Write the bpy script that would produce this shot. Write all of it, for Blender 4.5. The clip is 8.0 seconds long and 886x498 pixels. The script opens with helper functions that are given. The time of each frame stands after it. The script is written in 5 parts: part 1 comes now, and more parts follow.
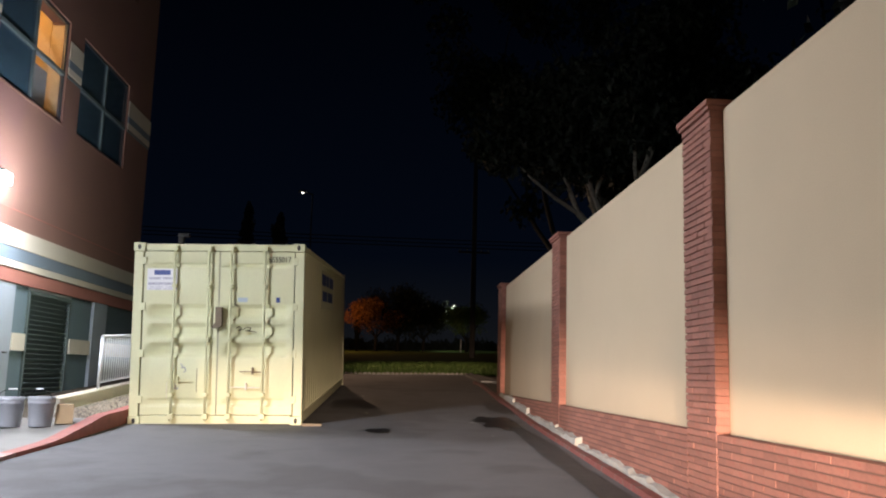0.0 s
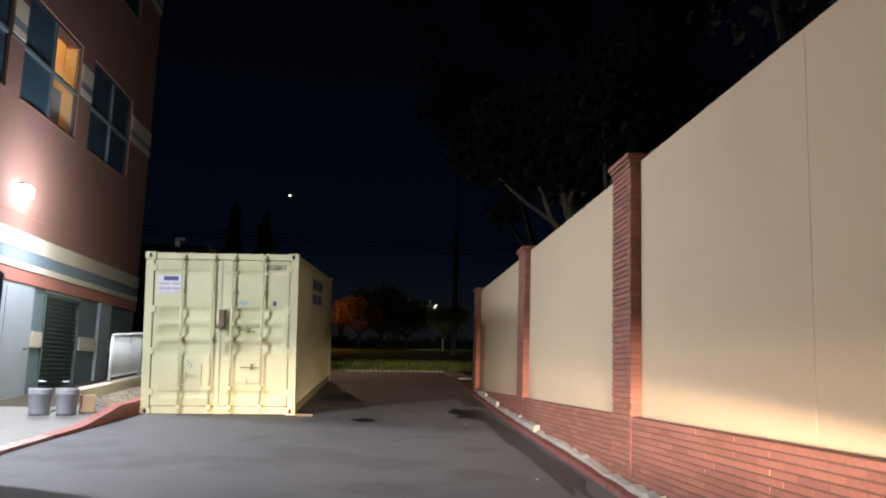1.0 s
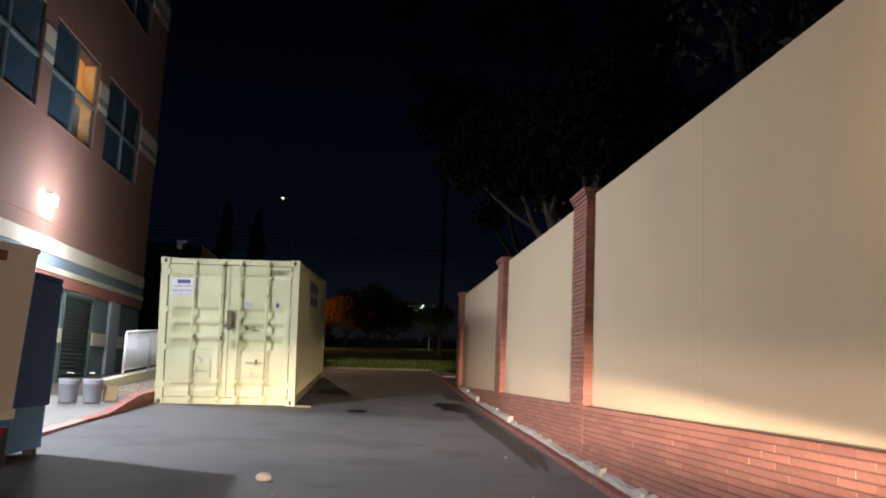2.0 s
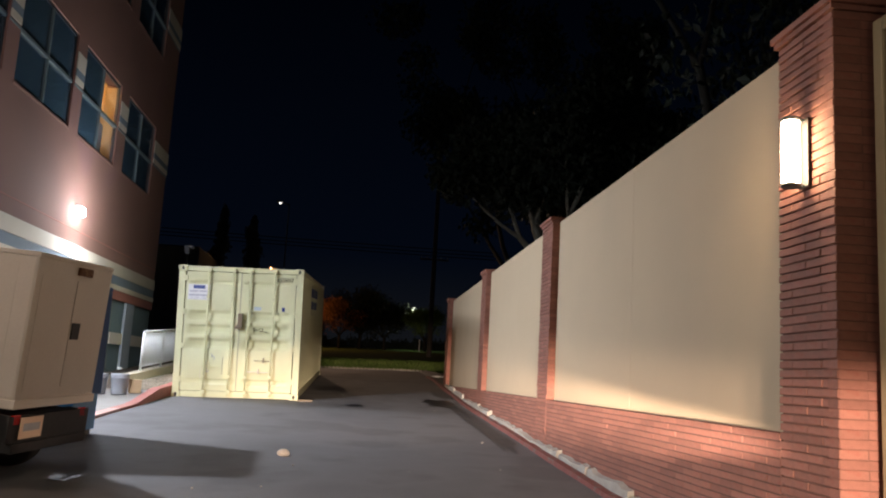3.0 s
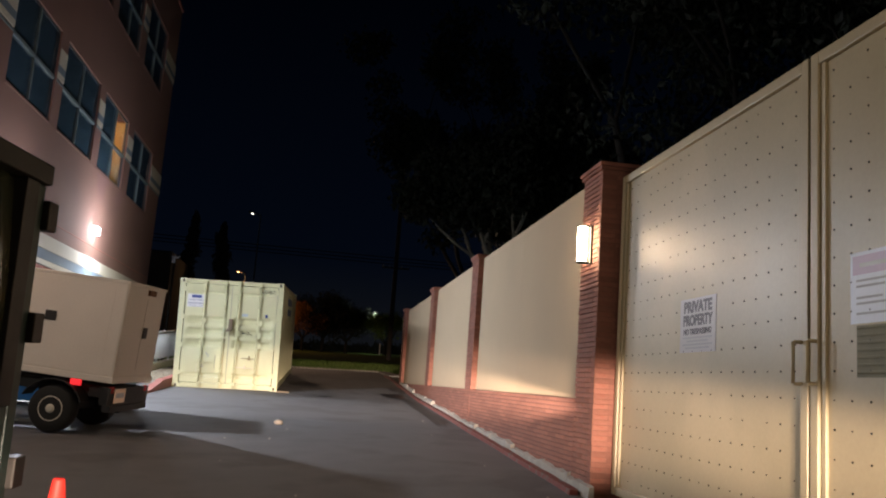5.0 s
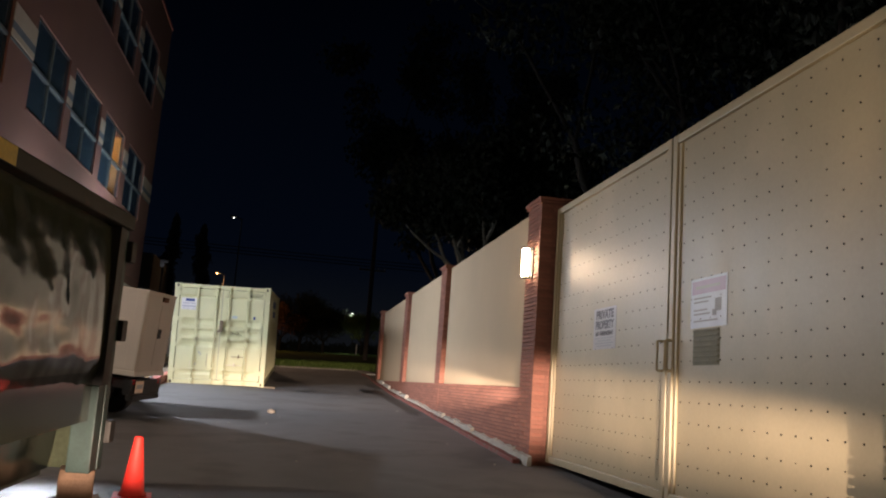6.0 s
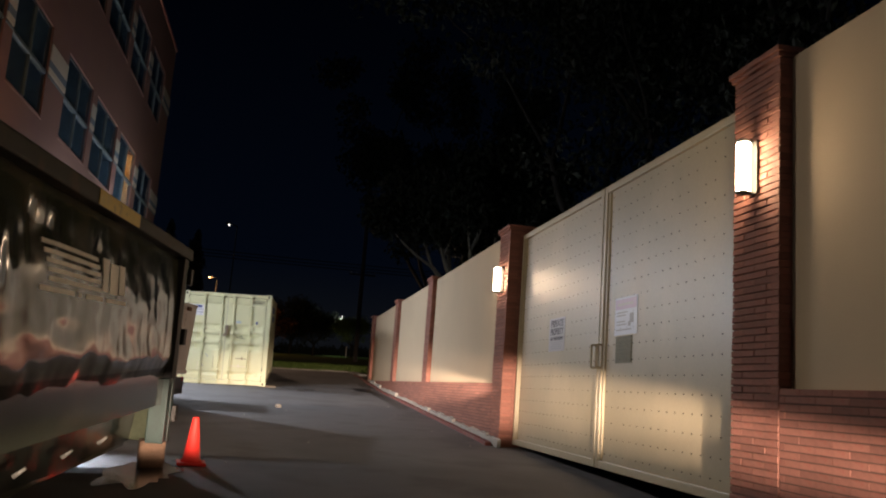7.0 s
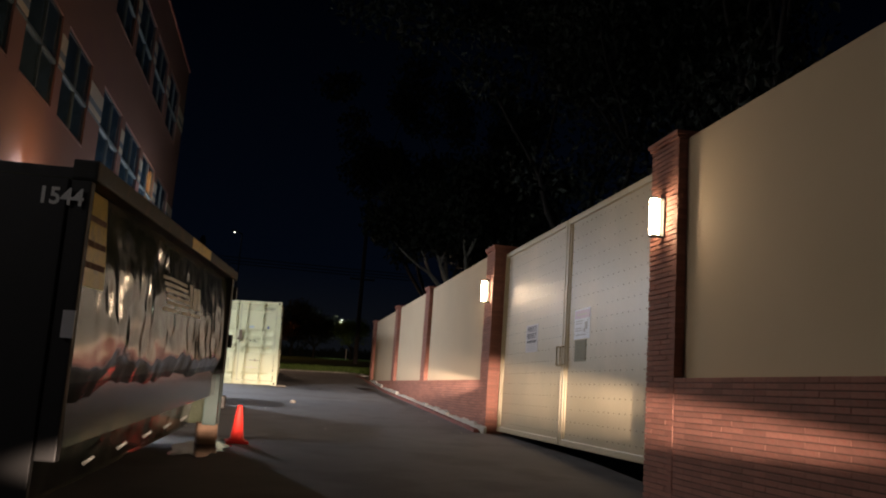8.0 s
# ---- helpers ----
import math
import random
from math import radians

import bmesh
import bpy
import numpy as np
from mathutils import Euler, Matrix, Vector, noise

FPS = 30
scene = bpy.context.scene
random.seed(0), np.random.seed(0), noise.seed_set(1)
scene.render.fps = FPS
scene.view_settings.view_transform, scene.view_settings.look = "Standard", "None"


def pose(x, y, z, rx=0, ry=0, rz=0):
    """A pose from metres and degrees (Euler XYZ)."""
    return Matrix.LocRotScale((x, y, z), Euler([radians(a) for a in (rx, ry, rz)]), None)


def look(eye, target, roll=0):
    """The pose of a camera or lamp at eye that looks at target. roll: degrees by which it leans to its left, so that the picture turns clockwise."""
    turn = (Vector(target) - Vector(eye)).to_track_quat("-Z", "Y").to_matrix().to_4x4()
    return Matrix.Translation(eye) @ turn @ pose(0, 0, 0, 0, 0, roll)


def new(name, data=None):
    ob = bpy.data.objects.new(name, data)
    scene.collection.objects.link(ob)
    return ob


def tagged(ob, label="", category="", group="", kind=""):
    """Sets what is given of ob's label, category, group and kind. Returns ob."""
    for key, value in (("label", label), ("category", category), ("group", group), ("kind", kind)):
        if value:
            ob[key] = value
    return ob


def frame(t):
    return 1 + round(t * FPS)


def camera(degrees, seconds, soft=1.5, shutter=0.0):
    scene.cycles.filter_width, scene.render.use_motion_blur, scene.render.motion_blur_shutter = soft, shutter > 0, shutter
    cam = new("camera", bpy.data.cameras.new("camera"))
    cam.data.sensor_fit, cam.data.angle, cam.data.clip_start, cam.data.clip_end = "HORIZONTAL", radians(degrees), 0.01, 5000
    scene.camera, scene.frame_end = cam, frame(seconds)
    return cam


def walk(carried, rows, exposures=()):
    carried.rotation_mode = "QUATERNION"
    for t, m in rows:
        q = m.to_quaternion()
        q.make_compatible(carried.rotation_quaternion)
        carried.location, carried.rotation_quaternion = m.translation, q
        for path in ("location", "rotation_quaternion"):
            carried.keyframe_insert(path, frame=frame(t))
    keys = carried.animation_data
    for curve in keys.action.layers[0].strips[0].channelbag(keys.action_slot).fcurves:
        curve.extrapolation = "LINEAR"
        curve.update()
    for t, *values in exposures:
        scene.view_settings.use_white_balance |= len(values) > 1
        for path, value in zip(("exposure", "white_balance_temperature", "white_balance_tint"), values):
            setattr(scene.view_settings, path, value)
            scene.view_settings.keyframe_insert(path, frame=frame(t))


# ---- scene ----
cam = camera(56.0, 8.0, 2.0)
PATH = [
    (0, (-0.104, -0.249, 1.24), (-0.006, 1.726, 1.542), 1.6),
    (0.5, (-0.092, -1.048, 1.224), (0.027, 0.926, 1.523), 1.7),
    (1, (-0.114, -1.767, 1.211), (0.023, 0.206, 1.51), 1.9),
    (1.5, (-0.164, -2.472, 1.182), (-0.009, -0.5, 1.481), 2.2),
    (3, (-0.34, -4.96, 1.106), (-0.154, -2.992, 1.411), 3.3),
    (3.5, (-0.395, -5.837, 1.071), (-0.198, -3.871, 1.382), 3.7),
    (4, (-0.449, -6.759, 1.035), (-0.23, -4.796, 1.35), 3.9),
    (4.5, (-0.498, -7.696, 0.994), (-0.254, -5.736, 1.313), 4.1),
    (6, (-0.775, -10.583, 0.838), (-0.447, -8.637, 1.165), 4.2),
    (6.5, (-0.918, -11.601, 0.798), (-0.573, -9.659, 1.128), 4.1),
    (7, (-1.089, -12.623, 0.742), (-0.735, -10.683, 1.077), 4.2),
    (7.5, (-1.268, -13.669, 0.691), (-0.91, -11.731, 1.029), 4.2),
    (8, (-1.439, -14.743, 0.628), (-1.081, -12.805, 0.969), 4.1),
]
EXPOSURES = ((0, 0.22), (1.5, 0.2), (4.5, 0.1), (6, 0.0), (8, -0.14))
walk(cam, [(t, look(eye, target, roll)) for t, eye, target, roll in PATH], EXPOSURES)

# ---- world and lights ----
world = bpy.data.worlds.new("night_sky")
scene.world = world
world.use_nodes = True
wn, wl = world.node_tree.nodes, world.node_tree.links
wn.clear()
w_out = wn.new("ShaderNodeOutputWorld")
w_bg = wn.new("ShaderNodeBackground")
w_ramp = wn.new("ShaderNodeValToRGB")
w_sep = wn.new("ShaderNodeSeparateXYZ")
w_tc = wn.new("ShaderNodeTexCoord")
wl.new(w_tc.outputs["Generated"], w_sep.inputs[0])
wl.new(w_sep.outputs["Z"], w_ramp.inputs[0])
wl.new(w_ramp.outputs[0], w_bg.inputs[0])
wl.new(w_bg.outputs[0], w_out.inputs[0])
w_ramp.color_ramp.elements[0].color = (0.0095, 0.0102, 0.0118, 1)
w_mid = w_ramp.color_ramp.elements.new(0.14)
w_mid.color = (0.0014, 0.0028, 0.0068, 1)
w_ramp.color_ramp.elements[2].position = 0.5
w_ramp.color_ramp.elements[2].color = (0.0001, 0.0003, 0.0012, 1)
w_bg.inputs[1].default_value = 0.7

FLOOD_W, FILL_W = 1400.0, 240.0
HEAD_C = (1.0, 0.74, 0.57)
COOL, WARM, AMBER = (0.86, 0.90, 1.0), (1.0, 0.82, 0.62), (1.0, 0.55, 0.26)
# place along the wall, height, tint, beam strength, strength of the added wall fill
# the last two stand out of view, added to light gate, trailer and dumpster
FLOODS = ((12.5, 4.0, COOL, 0.33, 0.92), (6.9, 4.0, COOL, 1.05, 0.18), (1.0, 3.95, AMBER, 0.03, 0.17), (-4.6, 3.95, WARM, 0.22, 0.07), (-15.0, 3.95, AMBER, 0.013, 0.01))


def lamp(name, kind, watts, colour, place, size=0.05, target=None, cone=None, blend=0.3):
    data = bpy.data.lights.new(name, kind)
    data.energy, data.color = watts, colour
    if kind in ("POINT", "SPOT"):
        data.shadow_soft_size = size
    if kind == "SPOT":
        data.spot_size, data.spot_blend = radians(cone), blend
    ob = new(name, data)
    ob.matrix_world = look(place, target) if target else Matrix.Translation(place)
    return ob


for fy, fz, tint, k, fill in FLOODS:
    lamp("flood_light", "SPOT", FLOOD_W * k, tint, (-5.70, fy, fz - 0.10), 0.07, (-4.95, fy, fz - 1.32), 178, 0.8)
    # Added lamp in mid-air that brightens the wall round each flood.
    lamp("flood_spill", "POINT", FILL_W * fill, tint, (-5.25, fy, fz), 0.12)
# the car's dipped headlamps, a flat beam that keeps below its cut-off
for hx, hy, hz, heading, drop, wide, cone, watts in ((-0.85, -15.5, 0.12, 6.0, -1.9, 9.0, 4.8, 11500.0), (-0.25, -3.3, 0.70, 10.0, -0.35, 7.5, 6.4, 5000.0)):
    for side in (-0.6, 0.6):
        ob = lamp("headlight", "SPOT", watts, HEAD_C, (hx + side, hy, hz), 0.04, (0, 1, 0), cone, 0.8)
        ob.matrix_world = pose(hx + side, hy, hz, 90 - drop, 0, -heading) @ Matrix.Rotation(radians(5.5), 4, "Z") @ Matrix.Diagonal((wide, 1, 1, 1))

# ---- materials ----


def mat(name, colour, rough=0.6, metal=0.0, vary=0.12, scale=6.0, fine=60.0, bump=0.1, dist=0.01, second=None, second_at=0.55, random_tint=0.0, coat=0.0, streak=None):
    """A surface with mottling at two scales, a second colour in patches and fine relief."""
    m = bpy.data.materials.new(name)
    m.use_nodes = True
    n, l = m.node_tree.nodes, m.node_tree.links
    b = n["Principled BSDF"]
    b.inputs["Roughness"].default_value, b.inputs["Metallic"].default_value = rough, metal
    b.inputs["Coat Weight"].default_value = coat
    tc = n.new("ShaderNodeTexCoord")
    mp = n.new("ShaderNodeMapping")
    if streak:
        mp.inputs["Scale"].default_value = streak
    l.new(tc.outputs["Object"], mp.inputs[0])
    big, small = n.new("ShaderNodeTexNoise"), n.new("ShaderNodeTexNoise")
    big.inputs["Scale"].default_value, small.inputs["Scale"].default_value = scale, fine
    big.inputs["Detail"].default_value = 6
    small.inputs["Detail"].default_value = 4
    l.new(mp.outputs[0], big.inputs["Vector"])
    l.new(tc.outputs["Object"], small.inputs["Vector"])
    add = n.new("ShaderNodeMath")
    add.operation = "MULTIPLY_ADD"
    l.new(small.outputs["Fac"], add.inputs[0])
    add.inputs[1].default_value = 0.5
    l.new(big.outputs["Fac"], add.inputs[2])
    rng = n.new("ShaderNodeMapRange")
    rng.inputs["From Min"].default_value, rng.inputs["From Max"].default_value = 0.45, 1.05
    rng.inputs["To Min"].default_value, rng.inputs["To Max"].default_value = 1 - vary, 1 + vary
    l.new(add.outputs[0], rng.inputs["Value"])
    base = n.new("ShaderNodeMix")
    base.data_type = "RGBA"
    base.inputs[6].default_value = (*colour, 1)
    base.inputs[7].default_value = (*(second or colour), 1)
    ramp = n.new("ShaderNodeMapRange")
    ramp.inputs["From Min"].default_value, ramp.inputs["From Max"].default_value = second_at, second_at + 0.12
    l.new(big.outputs["Fac"], ramp.inputs["Value"])
    if second:
        l.new(ramp.outputs[0], base.inputs[0])
    else:
        base.inputs[0].default_value = 0
    mul = n.new("ShaderNodeVectorMath")
    mul.operation = "SCALE"
    l.new(base.outputs[2], mul.inputs[0])
    if random_tint:
        info = n.new("ShaderNodeObjectInfo")
        geo = n.new("ShaderNodeNewGeometry")
        s = n.new("ShaderNodeMath")
        s.operation = "ADD"
        l.new(info.outputs["Random"], s.inputs[0])
        l.new(geo.outputs["Random Per Island"], s.inputs[1])
        fr = n.new("ShaderNodeMath")
        fr.operation = "FRACT"
        l.new(s.outputs[0], fr.inputs[0])
        rr = n.new("ShaderNodeMapRange")
        rr.inputs["To Min"].default_value, rr.inputs["To Max"].default_value = 1 - random_tint, 1 + random_tint
        l.new(fr.outputs[0], rr.inputs["Value"])
        both = n.new("ShaderNodeMath")
        both.operation = "MULTIPLY"
        l.new(rr.outputs[0], both.inputs[0])
        l.new(rng.outputs[0], both.inputs[1])
        l.new(both.outputs[0], mul.inputs["Scale"])
    else:
        l.new(rng.outputs[0], mul.inputs["Scale"])
    l.new(mul.outputs[0], b.inputs["Base Color"])
    rg = n.new("ShaderNodeMapRange")
    rg.inputs["To Min"].default_value, rg.inputs["To Max"].default_value = max(0.02, rough - 0.1), min(1, rough + 0.1)
    l.new(big.outputs["Fac"], rg.inputs["Value"])
    l.new(rg.outputs[0], b.inputs["Roughness"])
    if bump:
        bp = n.new("ShaderNodeBump")
        bp.inputs["Strength"].default_value, bp.inputs["Distance"].default_value = bump, dist
        l.new(add.outputs[0], bp.inputs["Height"])
        l.new(bp.outputs[0], b.inputs["Normal"])
    return m


def glow(name, colour, strength):
    m = bpy.data.materials.new(name)
    m.use_nodes = True
    b = m.node_tree.nodes["Principled BSDF"]
    b.inputs["Base Color"].default_value = (*colour, 1)
    b.inputs["Emission Color"].default_value = (*colour, 1)
    b.inputs["Emission Strength"].default_value = strength
    return m


def glass(name, tint, rough=0.02, through_it=1.0):
    m = bpy.data.materials.new(name)
    m.use_nodes = True
    b = m.node_tree.nodes["Principled BSDF"]
    b.inputs["Base Color"].default_value = (*tint, 1)
    b.inputs["Roughness"].default_value = rough
    b.inputs["Transmission Weight"].default_value = through_it
    b.inputs["IOR"].default_value = 1.45
    return m


M_ASPHALT = mat("asphalt", (0.128, 0.125, 0.130), 0.82, vary=0.34, scale=0.9, fine=220, bump=0.5, dist=0.006, second=(0.085, 0.082, 0.083), second_at=0.5)
M_WET = mat("wet_asphalt", (0.016, 0.016, 0.016), 0.12, vary=0.2, scale=9, fine=90, bump=0.35, dist=0.006)
M_OIL = mat("oil_stain", (0.012, 0.012, 0.013), 0.4, vary=0.2, scale=9, fine=150, bump=0.3, dist=0.004)
M_PATCH = mat("damp_asphalt", (0.04, 0.039, 0.04), 0.6, vary=0.2, scale=5, fine=200, bump=0.4, dist=0.005)
M_GRASS = mat("grass", (0.12, 0.19, 0.04), 0.9, vary=0.35, scale=2, fine=80, bump=0.6, dist=0.03, second=(0.08, 0.075, 0.03), second_at=0.58, random_tint=0.3)
M_EARTH = mat("earth", (0.07, 0.05, 0.035), 0.95, vary=0.3, scale=1.5, fine=50, bump=0.6, dist=0.03, second=(0.05, 0.06, 0.025))
M_CONCRETE = mat("concrete", (0.25, 0.24, 0.225), 0.85, vary=0.14, scale=2.5, fine=120, bump=0.25, dist=0.005, second=(0.20, 0.19, 0.175))
M_FOOTING = mat("rough_concrete", (0.36, 0.35, 0.32), 0.9, vary=0.22, scale=5, fine=45, bump=0.7, dist=0.015, second=(0.36, 0.34, 0.30))
M_WORN_KERB = mat("worn_red_paint", (0.20, 0.055, 0.045), 0.8, vary=0.3, scale=9, fine=70, bump=0.3, dist=0.004, second=(0.13, 0.10, 0.09), second_at=0.52)
M_RED_KERB = mat("red_kerb_paint", (0.36, 0.115, 0.095), 0.7, vary=0.25, scale=7, fine=70, bump=0.3, dist=0.004, second=(0.33, 0.22, 0.18), second_at=0.62)
M_PALE_KERB = mat("faded_kerb_paint", (0.48, 0.27, 0.24), 0.75, vary=0.2, scale=6, fine=80, bump=0.3, dist=0.004, second=(0.45, 0.38, 0.34), second_at=0.55)
M_STUCCO = mat("cream_stucco", (0.49, 0.395, 0.27), 0.9, vary=0.11, scale=0.55, fine=140, bump=0.35, dist=0.004, second=(0.46, 0.37, 0.25), second_at=0.52)
# The shade inside the raked joints is put into this mortar colour.
M_RAKED_SHADE = mat("shaded_raked_mortar", (0.16, 0.08, 0.06), 0.95, vary=0.2, scale=10, fine=150, bump=0.5, dist=0.004)
M_BRICK = mat("red_brick", (0.245, 0.102, 0.074), 0.82, vary=0.22, scale=14, fine=160, bump=0.5, dist=0.004, second=(0.22, 0.08, 0.058), random_tint=0.17)
# Base mortar, also darkened to hold the shade of its recessed joints.
M_MORTAR_SHADE = mat("shaded_brick_mortar", (0.11, 0.055, 0.042), 0.95, vary=0.2, scale=10, fine=150, bump=0.5, dist=0.004)
M_GATE = mat("gate_paint", (0.40, 0.345, 0.225), 0.42, vary=0.09, scale=1.1, fine=40, bump=0.08, dist=0.004, second=(0.425, 0.365, 0.24), second_at=0.5)
M_DARK = mat("dark_metal", (0.03, 0.028, 0.026), 0.55, metal=0.6, vary=0.2, scale=20, fine=120, bump=0.1)
M_FACADE = mat("mauve_stucco", (0.225, 0.118, 0.091), 0.9, vary=0.12, scale=0.7, fine=90, bump=0.4, dist=0.005, second=(0.205, 0.105, 0.092))
M_FACADE_RED = mat("brick_red_stucco", (0.33, 0.13, 0.10), 0.9, vary=0.1, scale=1.5, fine=90, bump=0.35, dist=0.005)
M_CREAM = mat("cream_trim", (0.56, 0.51, 0.42), 0.85, vary=0.08, scale=1.5, fine=90, bump=0.3, dist=0.004)
M_SLATE = mat("slate_blue_trim", (0.15, 0.19, 0.23), 0.85, vary=0.1, scale=1.5, fine=90, bump=0.3, dist=0.004)
M_BASE = mat("blue_grey_stucco", (0.30, 0.34, 0.38), 0.88, vary=0.1, scale=1.1, fine=90, bump=0.35, dist=0.004)
M_TEAL = mat("teal_stucco", (0.115, 0.165, 0.185), 0.88, vary=0.12, scale=1.3, fine=90, bump=0.35, dist=0.004)
M_LOUVER = mat("louver_metal", (0.10, 0.13, 0.125), 0.5, metal=0.3, vary=0.1, scale=6, fine=60, bump=0.05)
M_FRAME = mat("window_frame", (0.12, 0.155, 0.165), 0.55, metal=0.0, vary=0.08, scale=4, fine=60, bump=0.04)
M_FRAME_DARK = mat("dark_window_frame", (0.035, 0.045, 0.055), 0.5, vary=0.08, scale=4, fine=60, bump=0.04)
# Blue tint puts sky reflection and haze into the colour of the panes.
M_GLASS = glass("hazed_window_glass", (0.055, 0.097, 0.135), 0.05, 0.28)
M_CLEAR = glass("clear_glass", (0.95, 0.95, 0.95))
M_ROOM = mat("dim_room", (0.30, 0.31, 0.34), 0.9, vary=0.1, scale=1)
M_WARM = mat("warm_room", (0.62, 0.45, 0.24), 0.9, vary=0.1, scale=1.5)
M_CONTAINER = mat("container_paint", (0.64, 0.64, 0.40), 0.5, vary=0.07, scale=1.2, fine=45, bump=0.1, dist=0.004, second=(0.61, 0.60, 0.385), second_at=0.56)
M_LOCK = mat("dull_brown_steel", (0.17, 0.13, 0.085), 0.7, vary=0.25, scale=14, bump=0.2)
M_RUST = mat("rusty_steel", (0.16, 0.085, 0.05), 0.85, vary=0.35, scale=18, fine=110, bump=0.4, second=(0.26, 0.17, 0.10))
M_GASKET = mat("painted_gasket", (0.40, 0.38, 0.27), 0.8, vary=0.15, scale=20)
M_BLACK = mat("black_paint", (0.012, 0.012, 0.013), 0.6, vary=0.2, scale=12)
M_LABEL = mat("white_label", (0.70, 0.70, 0.72), 0.45, vary=0.04, scale=5, bump=0.02)
M_BLUE = mat("blue_print", (0.03, 0.06, 0.24), 0.5, vary=0.08, scale=9, bump=0.02)
M_PALE_BLUE = mat("pale_blue_sticker", (0.42, 0.50, 0.56), 0.5, vary=0.1, scale=9, bump=0.02)
M_FAINT_PRINT = mat("faint_print", (0.42, 0.42, 0.50), 0.55, vary=0.3, scale=30, bump=0.02, second=(0.6, 0.6, 0.63))
M_GREY_PRINT = mat("grey_print", (0.32, 0.33, 0.36), 0.55, vary=0.1, scale=9, bump=0.02)
M_BOX = mat("enclosure_paint", (0.68, 0.63, 0.57), 0.5, vary=0.07, scale=1.4, fine=40, bump=0.06)
M_TYRE = mat("tyre_rubber", (0.010, 0.010, 0.010), 0.85, vary=0.2, scale=15, fine=90, bump=0.3)
M_RIM = mat("wheel_rim", (0.60, 0.57, 0.50), 0.5, metal=0.05, vary=0.1, scale=10)
M_TAIL = mat("tail_lamp_lens", (0.45, 0.012, 0.01), 0.2, vary=0.05)
M_PLATE = mat("number_plate", (0.68, 0.50, 0.36), 0.35, vary=0.05, bump=0.02)
M_BIN = mat("blue_cabinet_paint", (0.012, 0.050, 0.16), 0.7, vary=0.18, scale=3, fine=50, bump=0.15)
M_BIN_LIGHT = mat("bright_blue_panel", (0.02, 0.14, 0.32), 0.45, vary=0.15, scale=4, bump=0.1)
M_DUMP = mat("dumpster_paint", (0.055, 0.064, 0.040), 0.10, vary=0.4, scale=2.2, fine=30, bump=0.02, dist=0.008, second=(0.085, 0.080, 0.050), second_at=0.5, coat=0.6)
M_DUMP.node_tree.nodes["Principled BSDF"].inputs["Coat Roughness"].default_value = 0.15
# Darker than the side above: the dim ground reflection is put into the colour.
M_DUMP_LOW = mat("dumpster_low_dark_paint", (0.014, 0.018, 0.014), 0.2, vary=0.4, scale=3, fine=40, bump=0.1, dist=0.006, second=(0.035, 0.032, 0.024), second_at=0.5)
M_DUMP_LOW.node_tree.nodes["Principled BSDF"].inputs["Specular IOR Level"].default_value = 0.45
M_DUMP_HOOK = mat("worn_hook", (0.10, 0.10, 0.09), 0.6, vary=0.3, scale=9, bump=0.2)
M_DUMP_POST = mat("dumpster_post", (0.03, 0.055, 0.05), 0.45, vary=0.25, scale=5, fine=50, bump=0.2, second=(0.022, 0.038, 0.034))
M_DUMP_POST.node_tree.nodes["Principled BSDF"].inputs["Specular IOR Level"].default_value = 0.25
M_DUMP_RIM = mat("dumpster_rim", (0.014, 0.015, 0.012), 0.65, vary=0.3, scale=5, fine=60, bump=0.25, second=(0.045, 0.032, 0.022))
M_YELLOW = mat("yellow_reflective_tape", (0.62, 0.44, 0.04), 0.4, vary=0.25, scale=9, fine=60, bump=0.1, second=(0.35, 0.25, 0.05))
M_LOGO = mat("logo_print", (0.85, 0.82, 0.74), 0.45, vary=0.14, scale=9, fine=40, bump=0.03)
M_NUMBER = mat("number_print", (0.78, 0.77, 0.74), 0.5, vary=0.1, scale=9, bump=0.03)
M_WOOD = mat("timber", (0.21, 0.13, 0.085), 0.85, vary=0.3, scale=3, fine=60, bump=0.35, streak=(1, 8, 8))
M_CONE = mat("orange_cone_plastic", (0.85, 0.042, 0.032), 0.45, vary=0.08, scale=7, fine=60, bump=0.05)
M_BUCKET = mat("grey_plastic", (0.30, 0.31, 0.34), 0.5, vary=0.1, scale=6, fine=50, bump=0.05)
M_CARTON = mat("cardboard", (0.40, 0.28, 0.16), 0.85, vary=0.1, scale=6, fine=60, bump=0.1)
M_RAIL = mat("white_rail_paint", (0.62, 0.64, 0.68), 0.45, vary=0.06, scale=8, bump=0.04)
M_GRAVEL = mat("gravel", (0.34, 0.29, 0.23), 0.95, vary=0.3, scale=20, fine=90, bump=0.5, second=(0.22, 0.18, 0.14), random_tint=0.35)
M_ROCK = mat("pale_stone", (0.40, 0.37, 0.33), 0.9, vary=0.15, scale=12, bump=0.4)
M_BARK_PALE = mat("pale_bark", (0.25, 0.245, 0.20), 0.95, vary=0.35, scale=3, fine=40, bump=0.6, dist=0.02, second=(0.07, 0.06, 0.05), streak=(4, 4, 1))
M_LEAF_DULL = mat("dull_leaf", (0.075, 0.065, 0.05), 0.8, vary=0.2, scale=4, random_tint=0.4, bump=0)
# Near-black bark and leaves put the night's dark into the colour.
M_BARK_NIGHT = mat("bark", (0.016, 0.014, 0.011), 0.95, vary=0.3, scale=6, fine=40, bump=0.6, dist=0.02, streak=(4, 4, 1))
M_LEAF_NIGHT = mat("night_leaf", (0.005, 0.010, 0.003), 0.7, vary=0.2, scale=4, random_tint=0.45, bump=0)
